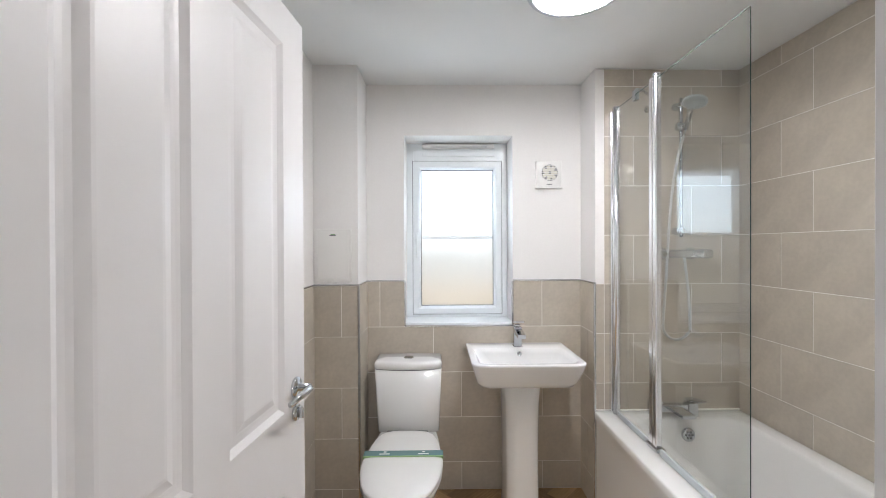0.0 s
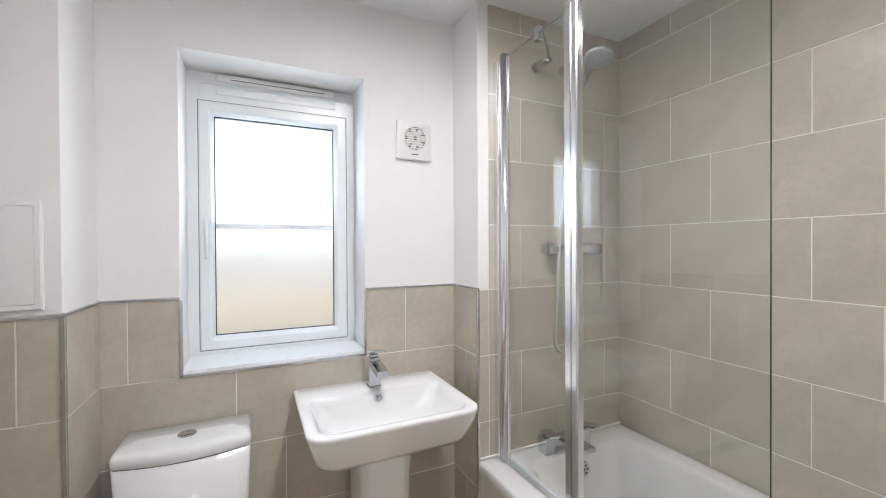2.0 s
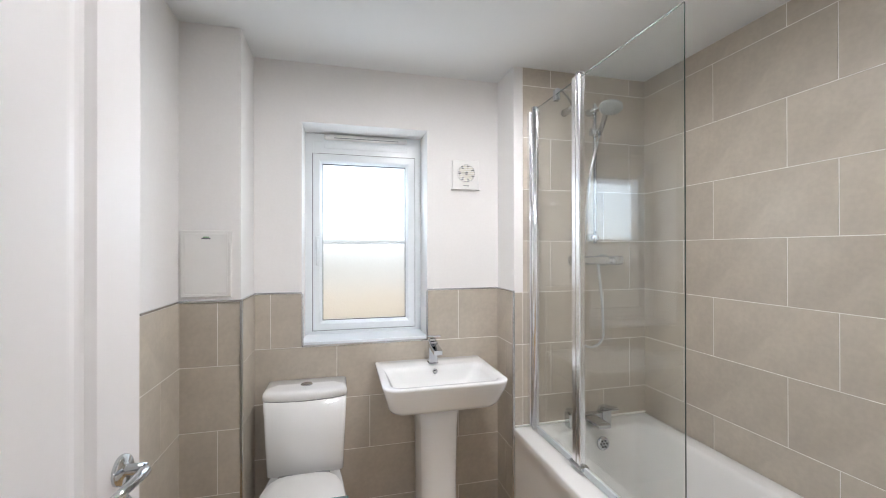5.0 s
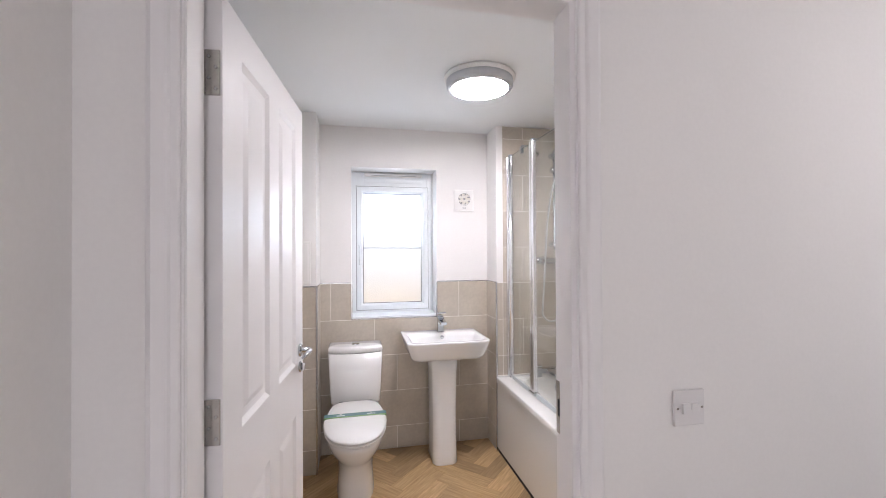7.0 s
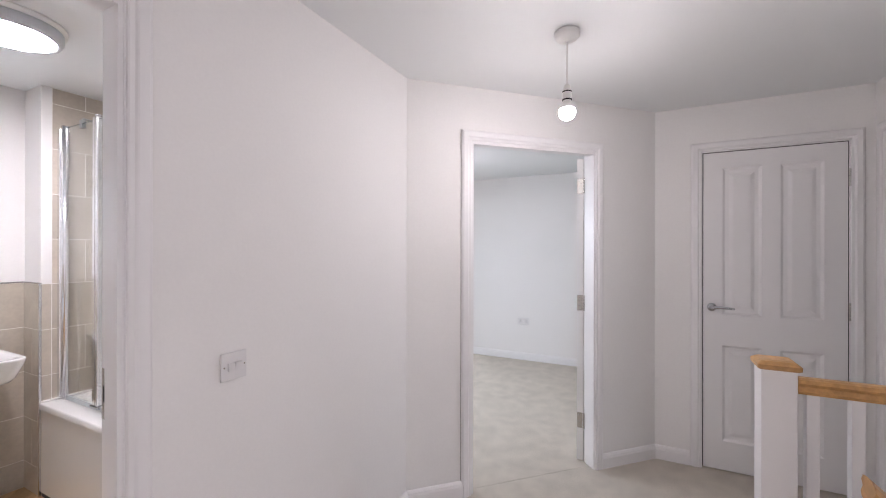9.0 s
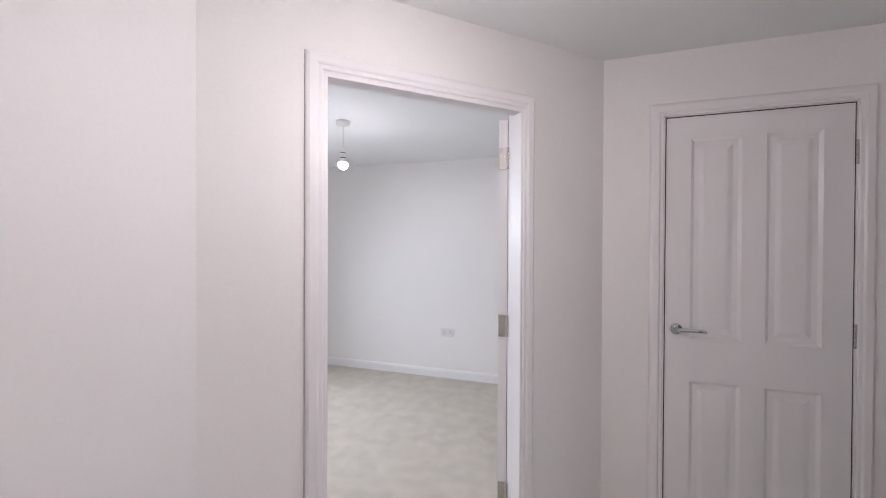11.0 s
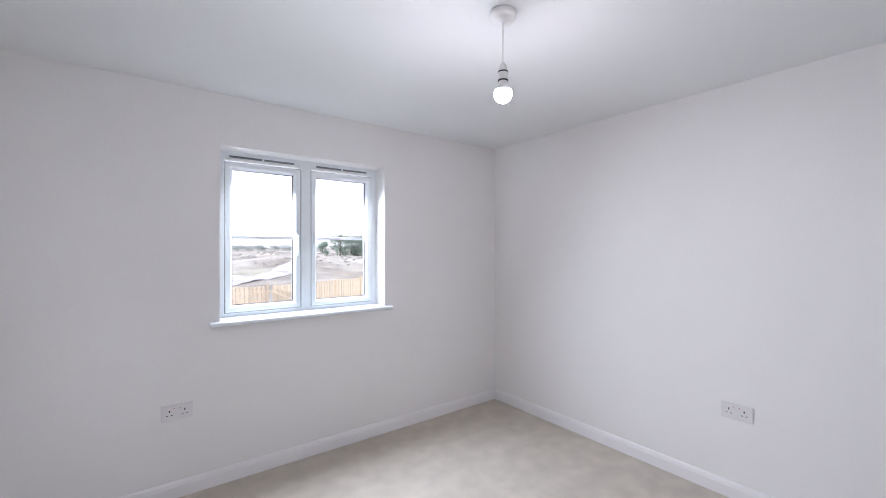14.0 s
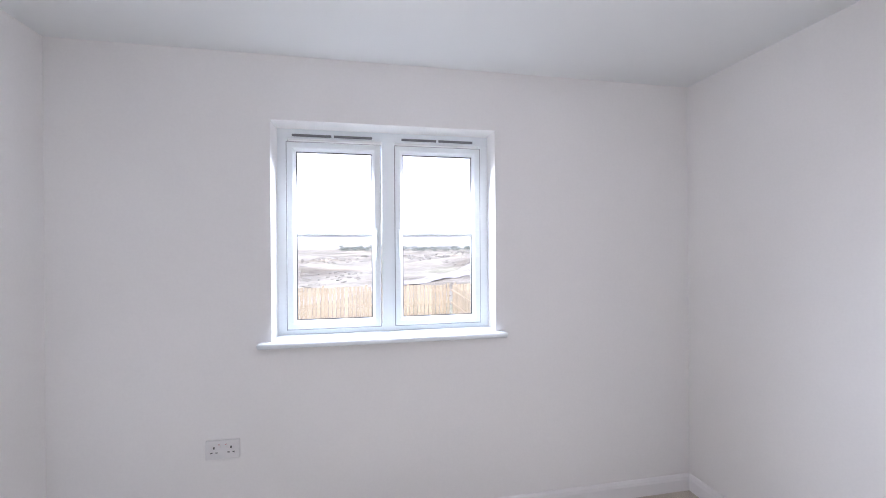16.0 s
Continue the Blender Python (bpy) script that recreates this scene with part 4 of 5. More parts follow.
def bath_light():
    root = thing("ceiling_light", (0.452, 1.25, H), label="round white bulkhead ceiling light with a lit opal disc", category="ceiling light")
    part("base", lathe([(0.176, 0.0), (0.181, -0.006), (0.179, -0.018), (0.162, -0.024)], 56), PLASTIC, root, smooth=True)
    part("bezel", lathe([(0.162, -0.014), (0.169, -0.020), (0.169, -0.052), (0.162, -0.063), (0.147, -0.065), (0.145, -0.061), (0.145, -0.02)], 56), material("bezel_grey", (0.55, 0.57, 0.60), 0.35), root, "pale grey bezel", True)
    part("diffuser", lathe([(0.1445, -0.04), (0.1445, -0.062), (0.13, -0.067), (0.06, -0.070), (0.0, -0.071)], 56), DISC, root, "lit opal diffuser", True)
    return root


toilet()
basin()
bathtub()
bath_screen()
shower()
extractor_fan()
access_panel()
bath_light()

# chrome edge strips of the tiling
def strip(x0, y0, z0, x1, y1, z1):
    return tagged(mesh_object("tile_trim", box(x0, y0, z0, x1, y1, z1, 0.0015), TRIM), "slim polished metal tile trim", "tile trim", kind="structure")


strip(-0.650, 0.30, TRIM_TOP, -0.634, 1.947, TRIM_TOP + 0.009)
strip(-0.640, 1.938, TRIM_TOP, -0.409, 1.950, TRIM_TOP + 0.009)
strip(-0.418, 1.940, TRIM_TOP, -0.408, NB, TRIM_TOP + 0.009)
strip(-0.416, NB - 0.009, TRIM_TOP, BW[0], NB + 0.001, TRIM_TOP + 0.009)
strip(BW[1], NB - 0.009, TRIM_TOP, 0.80, NB + 0.001, TRIM_TOP + 0.009)
strip(0.791, 1.984, TRIM_TOP, 0.802, NB, TRIM_TOP + 0.009)
strip(-0.418, 1.937, 0.0, -0.407, 1.948, TRIM_TOP)
strip(0.790, 1.979, 0.0, 0.801, 1.990, TRIM_TOP)
strip(BW[0] - 0.002, NB - 0.010, BW[2] - 0.014, BW[0] + 0.008, NB + 0.001, TRIM_TOP)
strip(BW[1] - 0.008, NB - 0.010, BW[2] - 0.014, BW[1] + 0.002, NB + 0.001, TRIM_TOP)
strip(BW[0], NB - 0.010, BW[2] - 0.016, BW[1], NB - 0.003, BW[2] - 0.006)

# ---- landing and bedroom things ----
def pendant(x, y, bulb_z, lit, label):
    root = thing("pendant_light", (x, y, H), label=label, category="pendant light", group="bare bulb pendants")
    part("ceiling_rose", lathe([(0.048, 0.0), (0.052, -0.004), (0.051, -0.022), (0.042, -0.033), (0.012, -0.036), (0.008, -0.042), (0.0, -0.042)], 36), PLASTIC, root, "white plastic ceiling rose", True)
    top = bulb_z + 0.118 - H
    part("flex", tube([(0, 0, -0.036), (0.002, 0.001, (top - 0.036) * 0.5), (0, 0, top)], 0.0032, 8), PLASTIC, root, "thin white flex", True)
    holder = part("lamp_holder", lathe([(0.006, top), (0.012, top - 0.006), (0.0165, top - 0.024), (0.0165, top - 0.030), (0.019, top - 0.032), (0.019, top - 0.056), (0.017, top - 0.060), (0.017, top - 0.078), (0.014, top - 0.084)], 28), PLASTIC, root, "white lamp holder", True)
    for dz in (0.031, 0.064):
        part("ring_gap", lathe([(0.0195, top - dz), (0.0198, top - dz - 0.001), (0.0198, top - dz - 0.004), (0.0195, top - dz - 0.005)], 28), DARK, holder, "dark ring", True)
    c = bulb_z - H
    # upper half made opaque and unlit, to keep light off the ceiling
    neck = [(0.0135, c + 0.052), (0.0140, c + 0.036), (0.0205, c + 0.028), (0.0295, c + 0.016), (0.0318, c + 0.011)]
    part("bulb_base", lathe(neck, 32), PLASTIC, root, "unlit white plastic upper half, added to keep light off the ceiling", True)
    prof = [(0.0315, c + 0.0125), (0.0335, c), (0.0325, c - 0.010), (0.027, c - 0.021), (0.017, c - 0.029), (0.006, c - 0.033), (0.0, c - 0.0335)]
    part("bulb", lathe(prof, 32), lit, root, "lit opal dome of the bulb", True)
    return root


pendant(1.545, -0.722, 1.953, BULB, "bare lit bulb hanging on a short flex over the landing")
pendant(3.262, 0.662, 1.975, BULB_BEDROOM, "bare lit bulb hanging on a short flex in the bedroom")


def light_switch(x, z):
    root = thing("light_switch", (x, 0.123, z), label="square white two-gang light switch", category="light switch")
    part("plate", box(-0.043, -0.009, -0.043, 0.043, 0.0, 0.043, 0.003), SWITCH, root)
    for s in (-1, 1):
        rocker = box(s * 0.0118 - 0.0113, -0.005, -0.012, s * 0.0118 + 0.0113, 0.003, 0.012, 0.001)
        part("rocker", moved(rocker, Matrix.Translation((0, -0.010, 0)) @ Euler((radians(s * 6), 0, 0)).to_matrix().to_4x4()), SWITCH, root)
        part("screw", moved(lathe([(0.0028, 0), (0.0028, 0.001), (0.0, 0.001)], 12), Matrix.Translation((s * 0.034, -0.0088, 0)) @ Euler((radians(90), 0, 0)).to_matrix().to_4x4()), SATIN, root)
    return root


light_switch(0.624, 1.018)


def double_socket(m, label):
    root = thing("double_socket", label=label, category="socket", group="wall sockets")
    root.matrix_world = m
    part("plate", box(-0.073, -0.009, -0.043, 0.073, 0.0, 0.043, 0.003), SWITCH, root)
    for s in (-1, 1):
        for dx, dz, w, h in ((0, 0.010, 0.003, 0.0055), (-0.0105, -0.012, 0.0045, 0.0022), (0.0105, -0.012, 0.0045, 0.0022)):
            part("pin_hole", box(s * 0.036 + dx - w, -0.0094, dz - h, s * 0.036 + dx + w, -0.0084, dz + h), DARK, root)
        sw = part("switch", box(s * 0.014 - 0.005, -0.013, 0.010, s * 0.014 + 0.005, -0.008, 0.028, 0.001), SWITCH, root)
        part("switch_mark", box(s * 0.014 - 0.003, -0.0134, 0.024, s * 0.014 + 0.003, -0.0126, 0.027), material("mark_red", (0.55, 0.05, 0.04), 0.5) if s < 0 else bpy.data.materials["mark_red"], sw)
    return root


double_socket(pose(2.313, NR, 0.473), "white double socket low on the window wall")
double_socket(pose(4.766, 0.354, 0.482, 0, 0, -90), "white double socket low on the plain wall")
double_socket(pose(4.766, -3.20, 0.90, 0, 0, -90), "white double socket on the far bedroom's wall")


# balustrade at the head of the stairs
def newel(x, y, z0, top):
    root = thing("newel_post", (x, y, z0), label="square white newel post with an oak cap", category="newel post", group="stair balustrade")
    h = top - z0
    part("post", box(-0.045, -0.045, 0, 0.045, 0.045, h - 0.028, 0.003), GLOSS, root)
    part("cap", loft([rrect(0, 0, 0.098, 0.098, 0.004, h - 0.028, 3), rrect(0, 0, 0.110, 0.110, 0.006, h - 0.024, 3), rrect(0, 0, 0.110, 0.110, 0.006, h - 0.012, 3), rrect(0, 0, 0.085, 0.085, 0.01, h - 0.002, 3), rrect(0, 0, 0.06, 0.06, 0.01, h, 3)]), OAK, root, "varnished oak cap")
    return root


newel(1.418, -1.385, 0.0, 1.035)
newel(1.440, -1.905, 0.0, 1.035)


def handrail(a, b, label):
    a, b = Vector(a), Vector(b)
    root = thing("handrail", label=label, category="handrail", group="stair balustrade")
    u = (b - a).normalized()
    n = Vector((u.y, -u.x, 0)).normalized()
    prof = [(-0.026, -0.045), (0.026, -0.045), (0.030, -0.036), (0.022, -0.022), (0.028, -0.012), (0.022, -0.002), (0.010, 0.002), (-0.010, 0.002), (-0.022, -0.002), (-0.028, -0.012), (-0.022, -0.022), (-0.030, -0.036)]
    part("rail", loft([[p + n * x + Vector((0, 0, z)) for x, z in prof] for p in (a, b)]), OAK, root, "varnished oak rail")
    return root


handrail((1.436, -1.430, 0.978), (1.436, -1.860, 0.978), "short varnished oak handrail over white spindles")
handrail((1.436, -1.950, 0.978), (1.436, -2.136, 0.978), "short varnished oak handrail over white spindles")
handrail((0.815, -1.385, 0.957), (0.815, -3.40, -0.90), "varnished oak handrail falling with the stairs")
newel_low = thing("stair_post", (0.815, -1.435, 0.0), label="square white post under the falling handrail", category="newel post", group="stair balustrade")
part("post", box(-0.04, -0.04, 0, 0.04, 0.04, 0.862, 0.003), GLOSS, newel_low)
part("post_top", box(-0.036, -0.036, 0.862, 0.036, 0.036, 0.868, 0.002), GLOSS, newel_low)
for y in (-1.478, -1.582, -1.687, -1.792, -2.01):
    sp = thing("spindle", (1.436, y, 0.0), label="slim square white stair spindle", category="spindle", group="stair balustrade")
    part("shaft", box(-0.016, -0.016, 0, 0.016, 0.016, 0.934, 0.002), GLOSS, sp)
structure("trim_stair_edge", box(1.372, -2.136, -0.20, 1.388, -1.40, 0.012, 0.003), GLOSS, "white gloss board along the stairwell edge", "trim")
for k in range(10):
    structure("stair_step", box(0.79, -1.41 - 0.24 * (k + 1), -0.19 * (k + 1) - 0.19, 1.372, -1.41 - 0.24 * k, -0.19 * (k + 1), 0.008), CARPET, "carpeted stair step going down", "stairs")

# ---- outside ----
EARTH = material("bare_earth", (0.335, 0.315, 0.255), 0.95, vary=0.2, scale=0.25, fine=0.15, fscale=1.6, bump=0.6, bscale=2.0, depth=0.1)
nt = EARTH.node_tree
src = nt.nodes["Principled BSDF"].inputs["Base Color"].links[0].from_socket
co = nt.nodes.new("ShaderNodeTexCoord")
for scale, tint, low, high in ((0.11, (0.68, 0.65, 0.62), 0.50, 0.58), (0.16, (0.88, 0.95, 0.82), 0.56, 0.68), (0.05, (1.35, 1.3, 1.2), 0.50, 0.58), (0.35, (1.4, 1.4, 1.4), 0.58, 0.62)):
    patch, edge, mul = nt.nodes.new("ShaderNodeTexNoise"), nt.nodes.new("ShaderNodeMapRange"), nt.nodes.new("ShaderNodeMix")
    stretch = nt.nodes.new("ShaderNodeMapping")      # patches drawn out along the slopes
    stretch.inputs["Scale"].default_value = (0.6, 1.0, 1.0)
    stretch.inputs["Location"].default_value = (scale * 100, 3.0, 0)
    patch.inputs["Scale"].default_value, patch.inputs["Detail"].default_value = scale, 5
    edge.inputs[1].default_value, edge.inputs[2].default_value = low, high
    mul.data_type, mul.blend_type = "RGBA", "MULTIPLY"
    nt.links.new(co.outputs["Object"], stretch.inputs["Vector"])
    nt.links.new(stretch.outputs[0], patch.inputs["Vector"])
    nt.links.new(patch.outputs["Fac"], edge.inputs[0])
    nt.links.new(edge.outputs[0], mul.inputs[0])
    nt.links.new(src, mul.inputs[6])
    mul.inputs[7].default_value = (*tint, 1)
    src = mul.outputs[2]
nt.links.new(src, nt.nodes["Principled BSDF"].inputs["Base Color"])
FENCE = material("new_fence_timber", (0.60, 0.495, 0.345), 0.8, vary=0.1, scale=3, fine=0.1, fscale=30, island=0.12)
CLOD = material("clod_earth", (0.37, 0.355, 0.31), 0.95, vary=0.3, scale=0.3, fine=0.2, fscale=3)
# haze put into the leaf colours, paler than the foliage itself
LEAF = material("foliage", (0.19, 0.26, 0.19), 0.9, vary=0.3, scale=0.5, fine=0.3, fscale=3.0)
HAZED_LEAF = material("hazed_foliage", (0.15, 0.20, 0.17), 0.9, vary=0.3, scale=0.2, fine=0.3, fscale=2.0)


def ground_height(x, y):
    """The garden, then churned earth rising to a low ridge."""
    d = max(0.0, y - 22.0)
    z = -2.5 + 2.9 * (1 - math.exp(-d / 60.0))
    z += min(1.0, d / 14.0) * (0.75 * noise.noise(Vector((x * 0.035, y * 0.035, 0.3))) + 0.45 * noise.noise(Vector((x * 0.14, y * 0.12, 4.0))) + 0.18 * noise.noise(Vector((x * 0.45, y * 0.4, 7.0))))
    z += 2.3 * math.exp(-((x - 20) / 11) ** 2 - ((y - 52) / 6) ** 2) + 0.9 * math.exp(-((x + 12) / 9) ** 2 - ((y - 48) / 6) ** 2)
    if y > 60:
        z += 0.4 * math.exp(-((x - 22) / 30) ** 2 - ((y - 95) / 22) ** 2) + 1.1 * math.exp(-((x + 42) / 25) ** 2 - ((y - 120) / 22) ** 2)
    return z


NX, NY = 90, 110
ys = [3.2 + 17.0 * j / 24 if j < 24 else 20.2 * (1500 / 20.2) ** ((j - 24) / (NY - 25)) for j in range(NY)]
verts = []
for y in ys:
    half = 20 + y * 1.4
    for i in range(NX):
        x = 2.0 + half * (2 * i / (NX - 1) - 1)
        verts.append((x, y, ground_height(x, y)))
faces = [(j * NX + i, j * NX + i + 1, (j + 1) * NX + i + 1, (j + 1) * NX + i) for j in range(NY - 1) for i in range(NX - 1)]
me = bpy.data.meshes.new("ground")
me.from_pydata(verts, [], faces)
me.materials.append(EARTH)
for f in me.polygons:
    f.use_smooth = True
tagged(new("ground", me), "churned brown earth and stones of a building site", "ground", kind="structure")
structure("ground_near_house", box(-60, -60, -2.75, 60, 3.3, -2.6), EARTH, "bare earth round the house", "ground")

# clods and stones turned up by the diggers, in drifts along the slopes
rnd = random.Random(11)
verts, faces = [], []
while len(verts) < 2600 * 8:
    y = rnd.uniform(24, 95)
    x = rnd.uniform(-0.9 * y - 5, 0.9 * y + 8)
    if noise.noise(Vector((x * 0.05, y * 0.09, 2.0))) < 0.02:
        continue
    e = rnd.uniform(0.04, 0.10) * (0.5 + y / 50) * (2.0 if rnd.random() < 0.06 else 1.0)
    n, z = len(verts), ground_height(x, y)
    verts += [(x + e * (1.5 * sx + rnd.uniform(-0.5, 0.5)), y + e * (sy + rnd.uniform(-0.5, 0.5)), z + e * (0.55 * sz + 0.2 + rnd.uniform(-0.3, 0.3))) for sz in (-1, 1) for sx, sy in ((-1, -1), (1, -1), (1, 1), (-1, 1))]
    faces += [tuple(n + i for i in f) for f in ((0, 3, 2, 1), (4, 5, 6, 7), (0, 1, 5, 4), (1, 2, 6, 5), (2, 3, 7, 6), (3, 0, 4, 7))]
me = bpy.data.meshes.new("clods")
me.from_pydata(verts, [], faces)
me.materials.append(CLOD)
tagged(new("clods", me), "clods and pale stones strewn over churned earth", "rubble", kind="stuff")

# pale stony haul track winding up the slope
GRAVEL = material("wet_gravel", (0.42, 0.405, 0.385), 0.6, vary=0.3, scale=0.8, fine=0.25, fscale=5, bump=0.8, bscale=3.0, depth=0.15)
verts, faces = [], []
for k in range(81):
    q = k / 80
    x, y = -6.0 + 40.0 * q + 2.0 * math.sin(q * 5.0), 23.5 + 42.0 * q
    half = 1.1 + 0.6 * noise.noise(Vector((q * 9, 1.7, 0)))
    for i in range(7):
        e = (i / 3 - 1) * half * (1 + 0.25 * noise.noise(Vector((q * 25, i, 5))))
        px_, py_ = x - 0.6 * e, y + 0.8 * e
        verts.append((px_, py_, ground_height(px_, py_) + 0.10 + 0.07 * noise.noise(Vector((px_ * 1.3, py_ * 1.3, 2)))))
for k in range(80):
    faces += [(k * 7 + i, k * 7 + i + 1, k * 7 + i + 8, k * 7 + i + 7) for i in range(6)]
me = bpy.data.meshes.new("haul_track")
me.from_pydata(verts, [], faces)
me.materials.append(GRAVEL)
tagged(new("haul_track", me), "pale wet stony haul track across churned earth", "track", kind="structure")

# close-boarded fences: along the back, and one running off at an angle
def fence_run(a, b, label):
    a, b = Vector((*a, 0)), Vector((*b, 0))
    length = (b - a).length
    u = (b - a) / length
    root = thing("timber_fence", (a.x, a.y, FENCE_BASE), math.degrees(math.atan2(u.y, u.x)), label, "fence")
    pitch = 0.165
    me = None
    for k in range(int(length / pitch)):
        h = 1.78 + 0.012 * math.sin(k * 12.9898)
        if k % 5 == 0 or me is None:
            bm_ = loft([[Vector((0.0, -0.010, 0)), Vector((0.132, -0.013, 0)), Vector((0.132, 0.006, 0)), Vector((0.0, 0.006, 0))], [Vector((0.0, -0.010, h)), Vector((0.132, -0.013, h)), Vector((0.132, 0.006, h)), Vector((0.0, 0.006, h))]])
            first = part("board", bm_, FENCE, root)
            me = first.data
            first.location.x = k * pitch
        else:
            ob = new("board", me)
            ob.parent = root
            ob.location.x = k * pitch
            ob.location.y = 0.004 * (k % 2)
    for z in (0.35, 0.95, 1.5):
        part("rail", box(0, 0.008, z, length, 0.045, z + 0.08), FENCE, root)
    for k in range(int(length / 1.8) + 1):
        part("fence_post", box(k * 1.8 - 0.05, -0.045, 0, k * 1.8 + 0.05, -0.014, 1.86), FENCE, root)
    return root


FENCE_Y, FENCE_BASE = 18.0, -2.02
fence_run((-6.0, FENCE_Y), (6.70, FENCE_Y), "new close-boarded pale timber fence across the garden's end")
fence_run((6.42, FENCE_Y - 7.0), (6.76, FENCE_Y - 0.08), "new close-boarded pale timber fence running back towards the house")
fence_run((6.90, FENCE_Y), (17.5, FENCE_Y + 4.2), "new pale timber fence across the end of the next garden")


# far line of trees and shrubs
BARK = material("bark", (0.10, 0.08, 0.06), 0.9, vary=0.15, scale=2)


def clump_tree(x, y, h, w, seed, leaf, label, group, clumps=420):
    """Tapered trunk with limbs, and a lobed crown of many small leafy clumps."""
    rnd = random.Random(seed)
    root = thing("tree", (x, y, ground_height(x, y) - 0.2), label=label, category="tree", group=group)
    trunk = tube([(0, 0, 0), (0.03 * w, 0, h * 0.3), (0, 0.03 * w, h * 0.75)], 0.1, 7, radii=[0.03 * h, 0.022 * h, 0.006 * h])
    part("trunk", trunk, BARK, root)
    lobes = [(rnd.uniform(0, 6.283), rnd.uniform(0.12, 0.36) * w, rnd.uniform(0.16, 0.82) * h, rnd.uniform(0.14, 0.24)) for _ in range(9)]
    for a, r, z, q in lobes[:4]:
        part("limb", tube([(0, 0, z * 0.55), (0.5 * r * math.cos(a), 0.5 * r * math.sin(a), z * 0.8), (r * math.cos(a), r * math.sin(a), z)], 0.03, 5, radii=[0.014 * h, 0.01 * h, 0.004 * h]), BARK, root)
    verts, faces = [], []
    for k in range(clumps):
        a, r, z, q = lobes[k % 9]
        d = Vector((rnd.gauss(0, 1), rnd.gauss(0, 1), rnd.gauss(0, 1))).normalized() * rnd.random() ** 0.4
        p = Vector((r * math.cos(a) + d.x * q * w, r * math.sin(a) + d.y * q * w, z + d.z * q * h))
        e = rnd.uniform(0.025, 0.055) * h
        n = len(verts)
        verts += [p + Vector((rnd.uniform(-e, e), rnd.uniform(-e, e), rnd.uniform(-e, e))) for _ in range(4)]
        faces += [(n, n + 1, n + 2), (n, n + 2, n + 3), (n, n + 3, n + 1), (n + 1, n + 3, n + 2)]
    me = bpy.data.meshes.new("crown")
    me.from_pydata(verts, [], faces)
    me.materials.append(leaf)
    crown = new("crown", me)
    crown.parent = root
    return root


def plant(protos, k, x, y, wide, high, turn):
    copy_thing(protos[k % len(protos)], Matrix.Translation((x, y, ground_height(x, y) - 0.2)) @ Euler((0, 0, turn)).to_matrix().to_4x4() @ Matrix.Diagonal((wide, wide, high, 1)))


rnd = random.Random(5)
far = [clump_tree(-6 + 4.5 * k, 186, 2.3 + 0.15 * (k % 3), 5.5, k, HAZED_LEAF, "distant hazy green tree in the line along the ridge", "far trees") for k in range(4)]
for k in range(95):
    x = -9 + 1.35 * k + rnd.uniform(-0.7, 0.7)
    if 15 < x < 19 or 62 < x < 70:
        continue
    plant(far, k, x, 186 + rnd.uniform(-4, 12), rnd.uniform(0.8, 1.2), rnd.uniform(1.1, 1.6), rnd.uniform(0, 6))
for k in range(14):
    plant(far, k, -78 + 3.1 * k + rnd.uniform(-1, 1), 196, 1.1, rnd.uniform(0.3, 0.55), rnd.uniform(0, 6))
near = [clump_tree(36 + 6.5 * k, 80 + k, 4.9 + 0.5 * k, 5.2, 20 + k, LEAF, "full green leafy tree behind the earth mound", "trees by the mound", 900) for k in range(3)]
for k, (x, y, wide, high) in enumerate(((39.3, 82, 0.9, 0.95), (45.5, 80, 1.0, 1.02), (52, 83, 1.1, 1.1), (33.6, 84, 0.7, 0.7), (56, 81, 1.0, 1.0), (47.5, 85, 1.1, 1.1), (41.5, 85, 1.0, 1.0))):
    plant(near, k, x, y, wide, high, 1.7 * k)

# ---- pieces: tiles and floor planks ----
ROWS = [(0.0, 0.156), (0.156, 0.411), (0.411, 0.667), (0.667, 0.924), (0.924, 1.180), (1.180, 1.432), (1.432, 1.687), (1.687, 1.943), (1.943, 2.199), (2.199, H - 0.002)]
PITCH, JOINT, PROUD = 0.459, 0.0032, 0.005
tile_meshes = {}


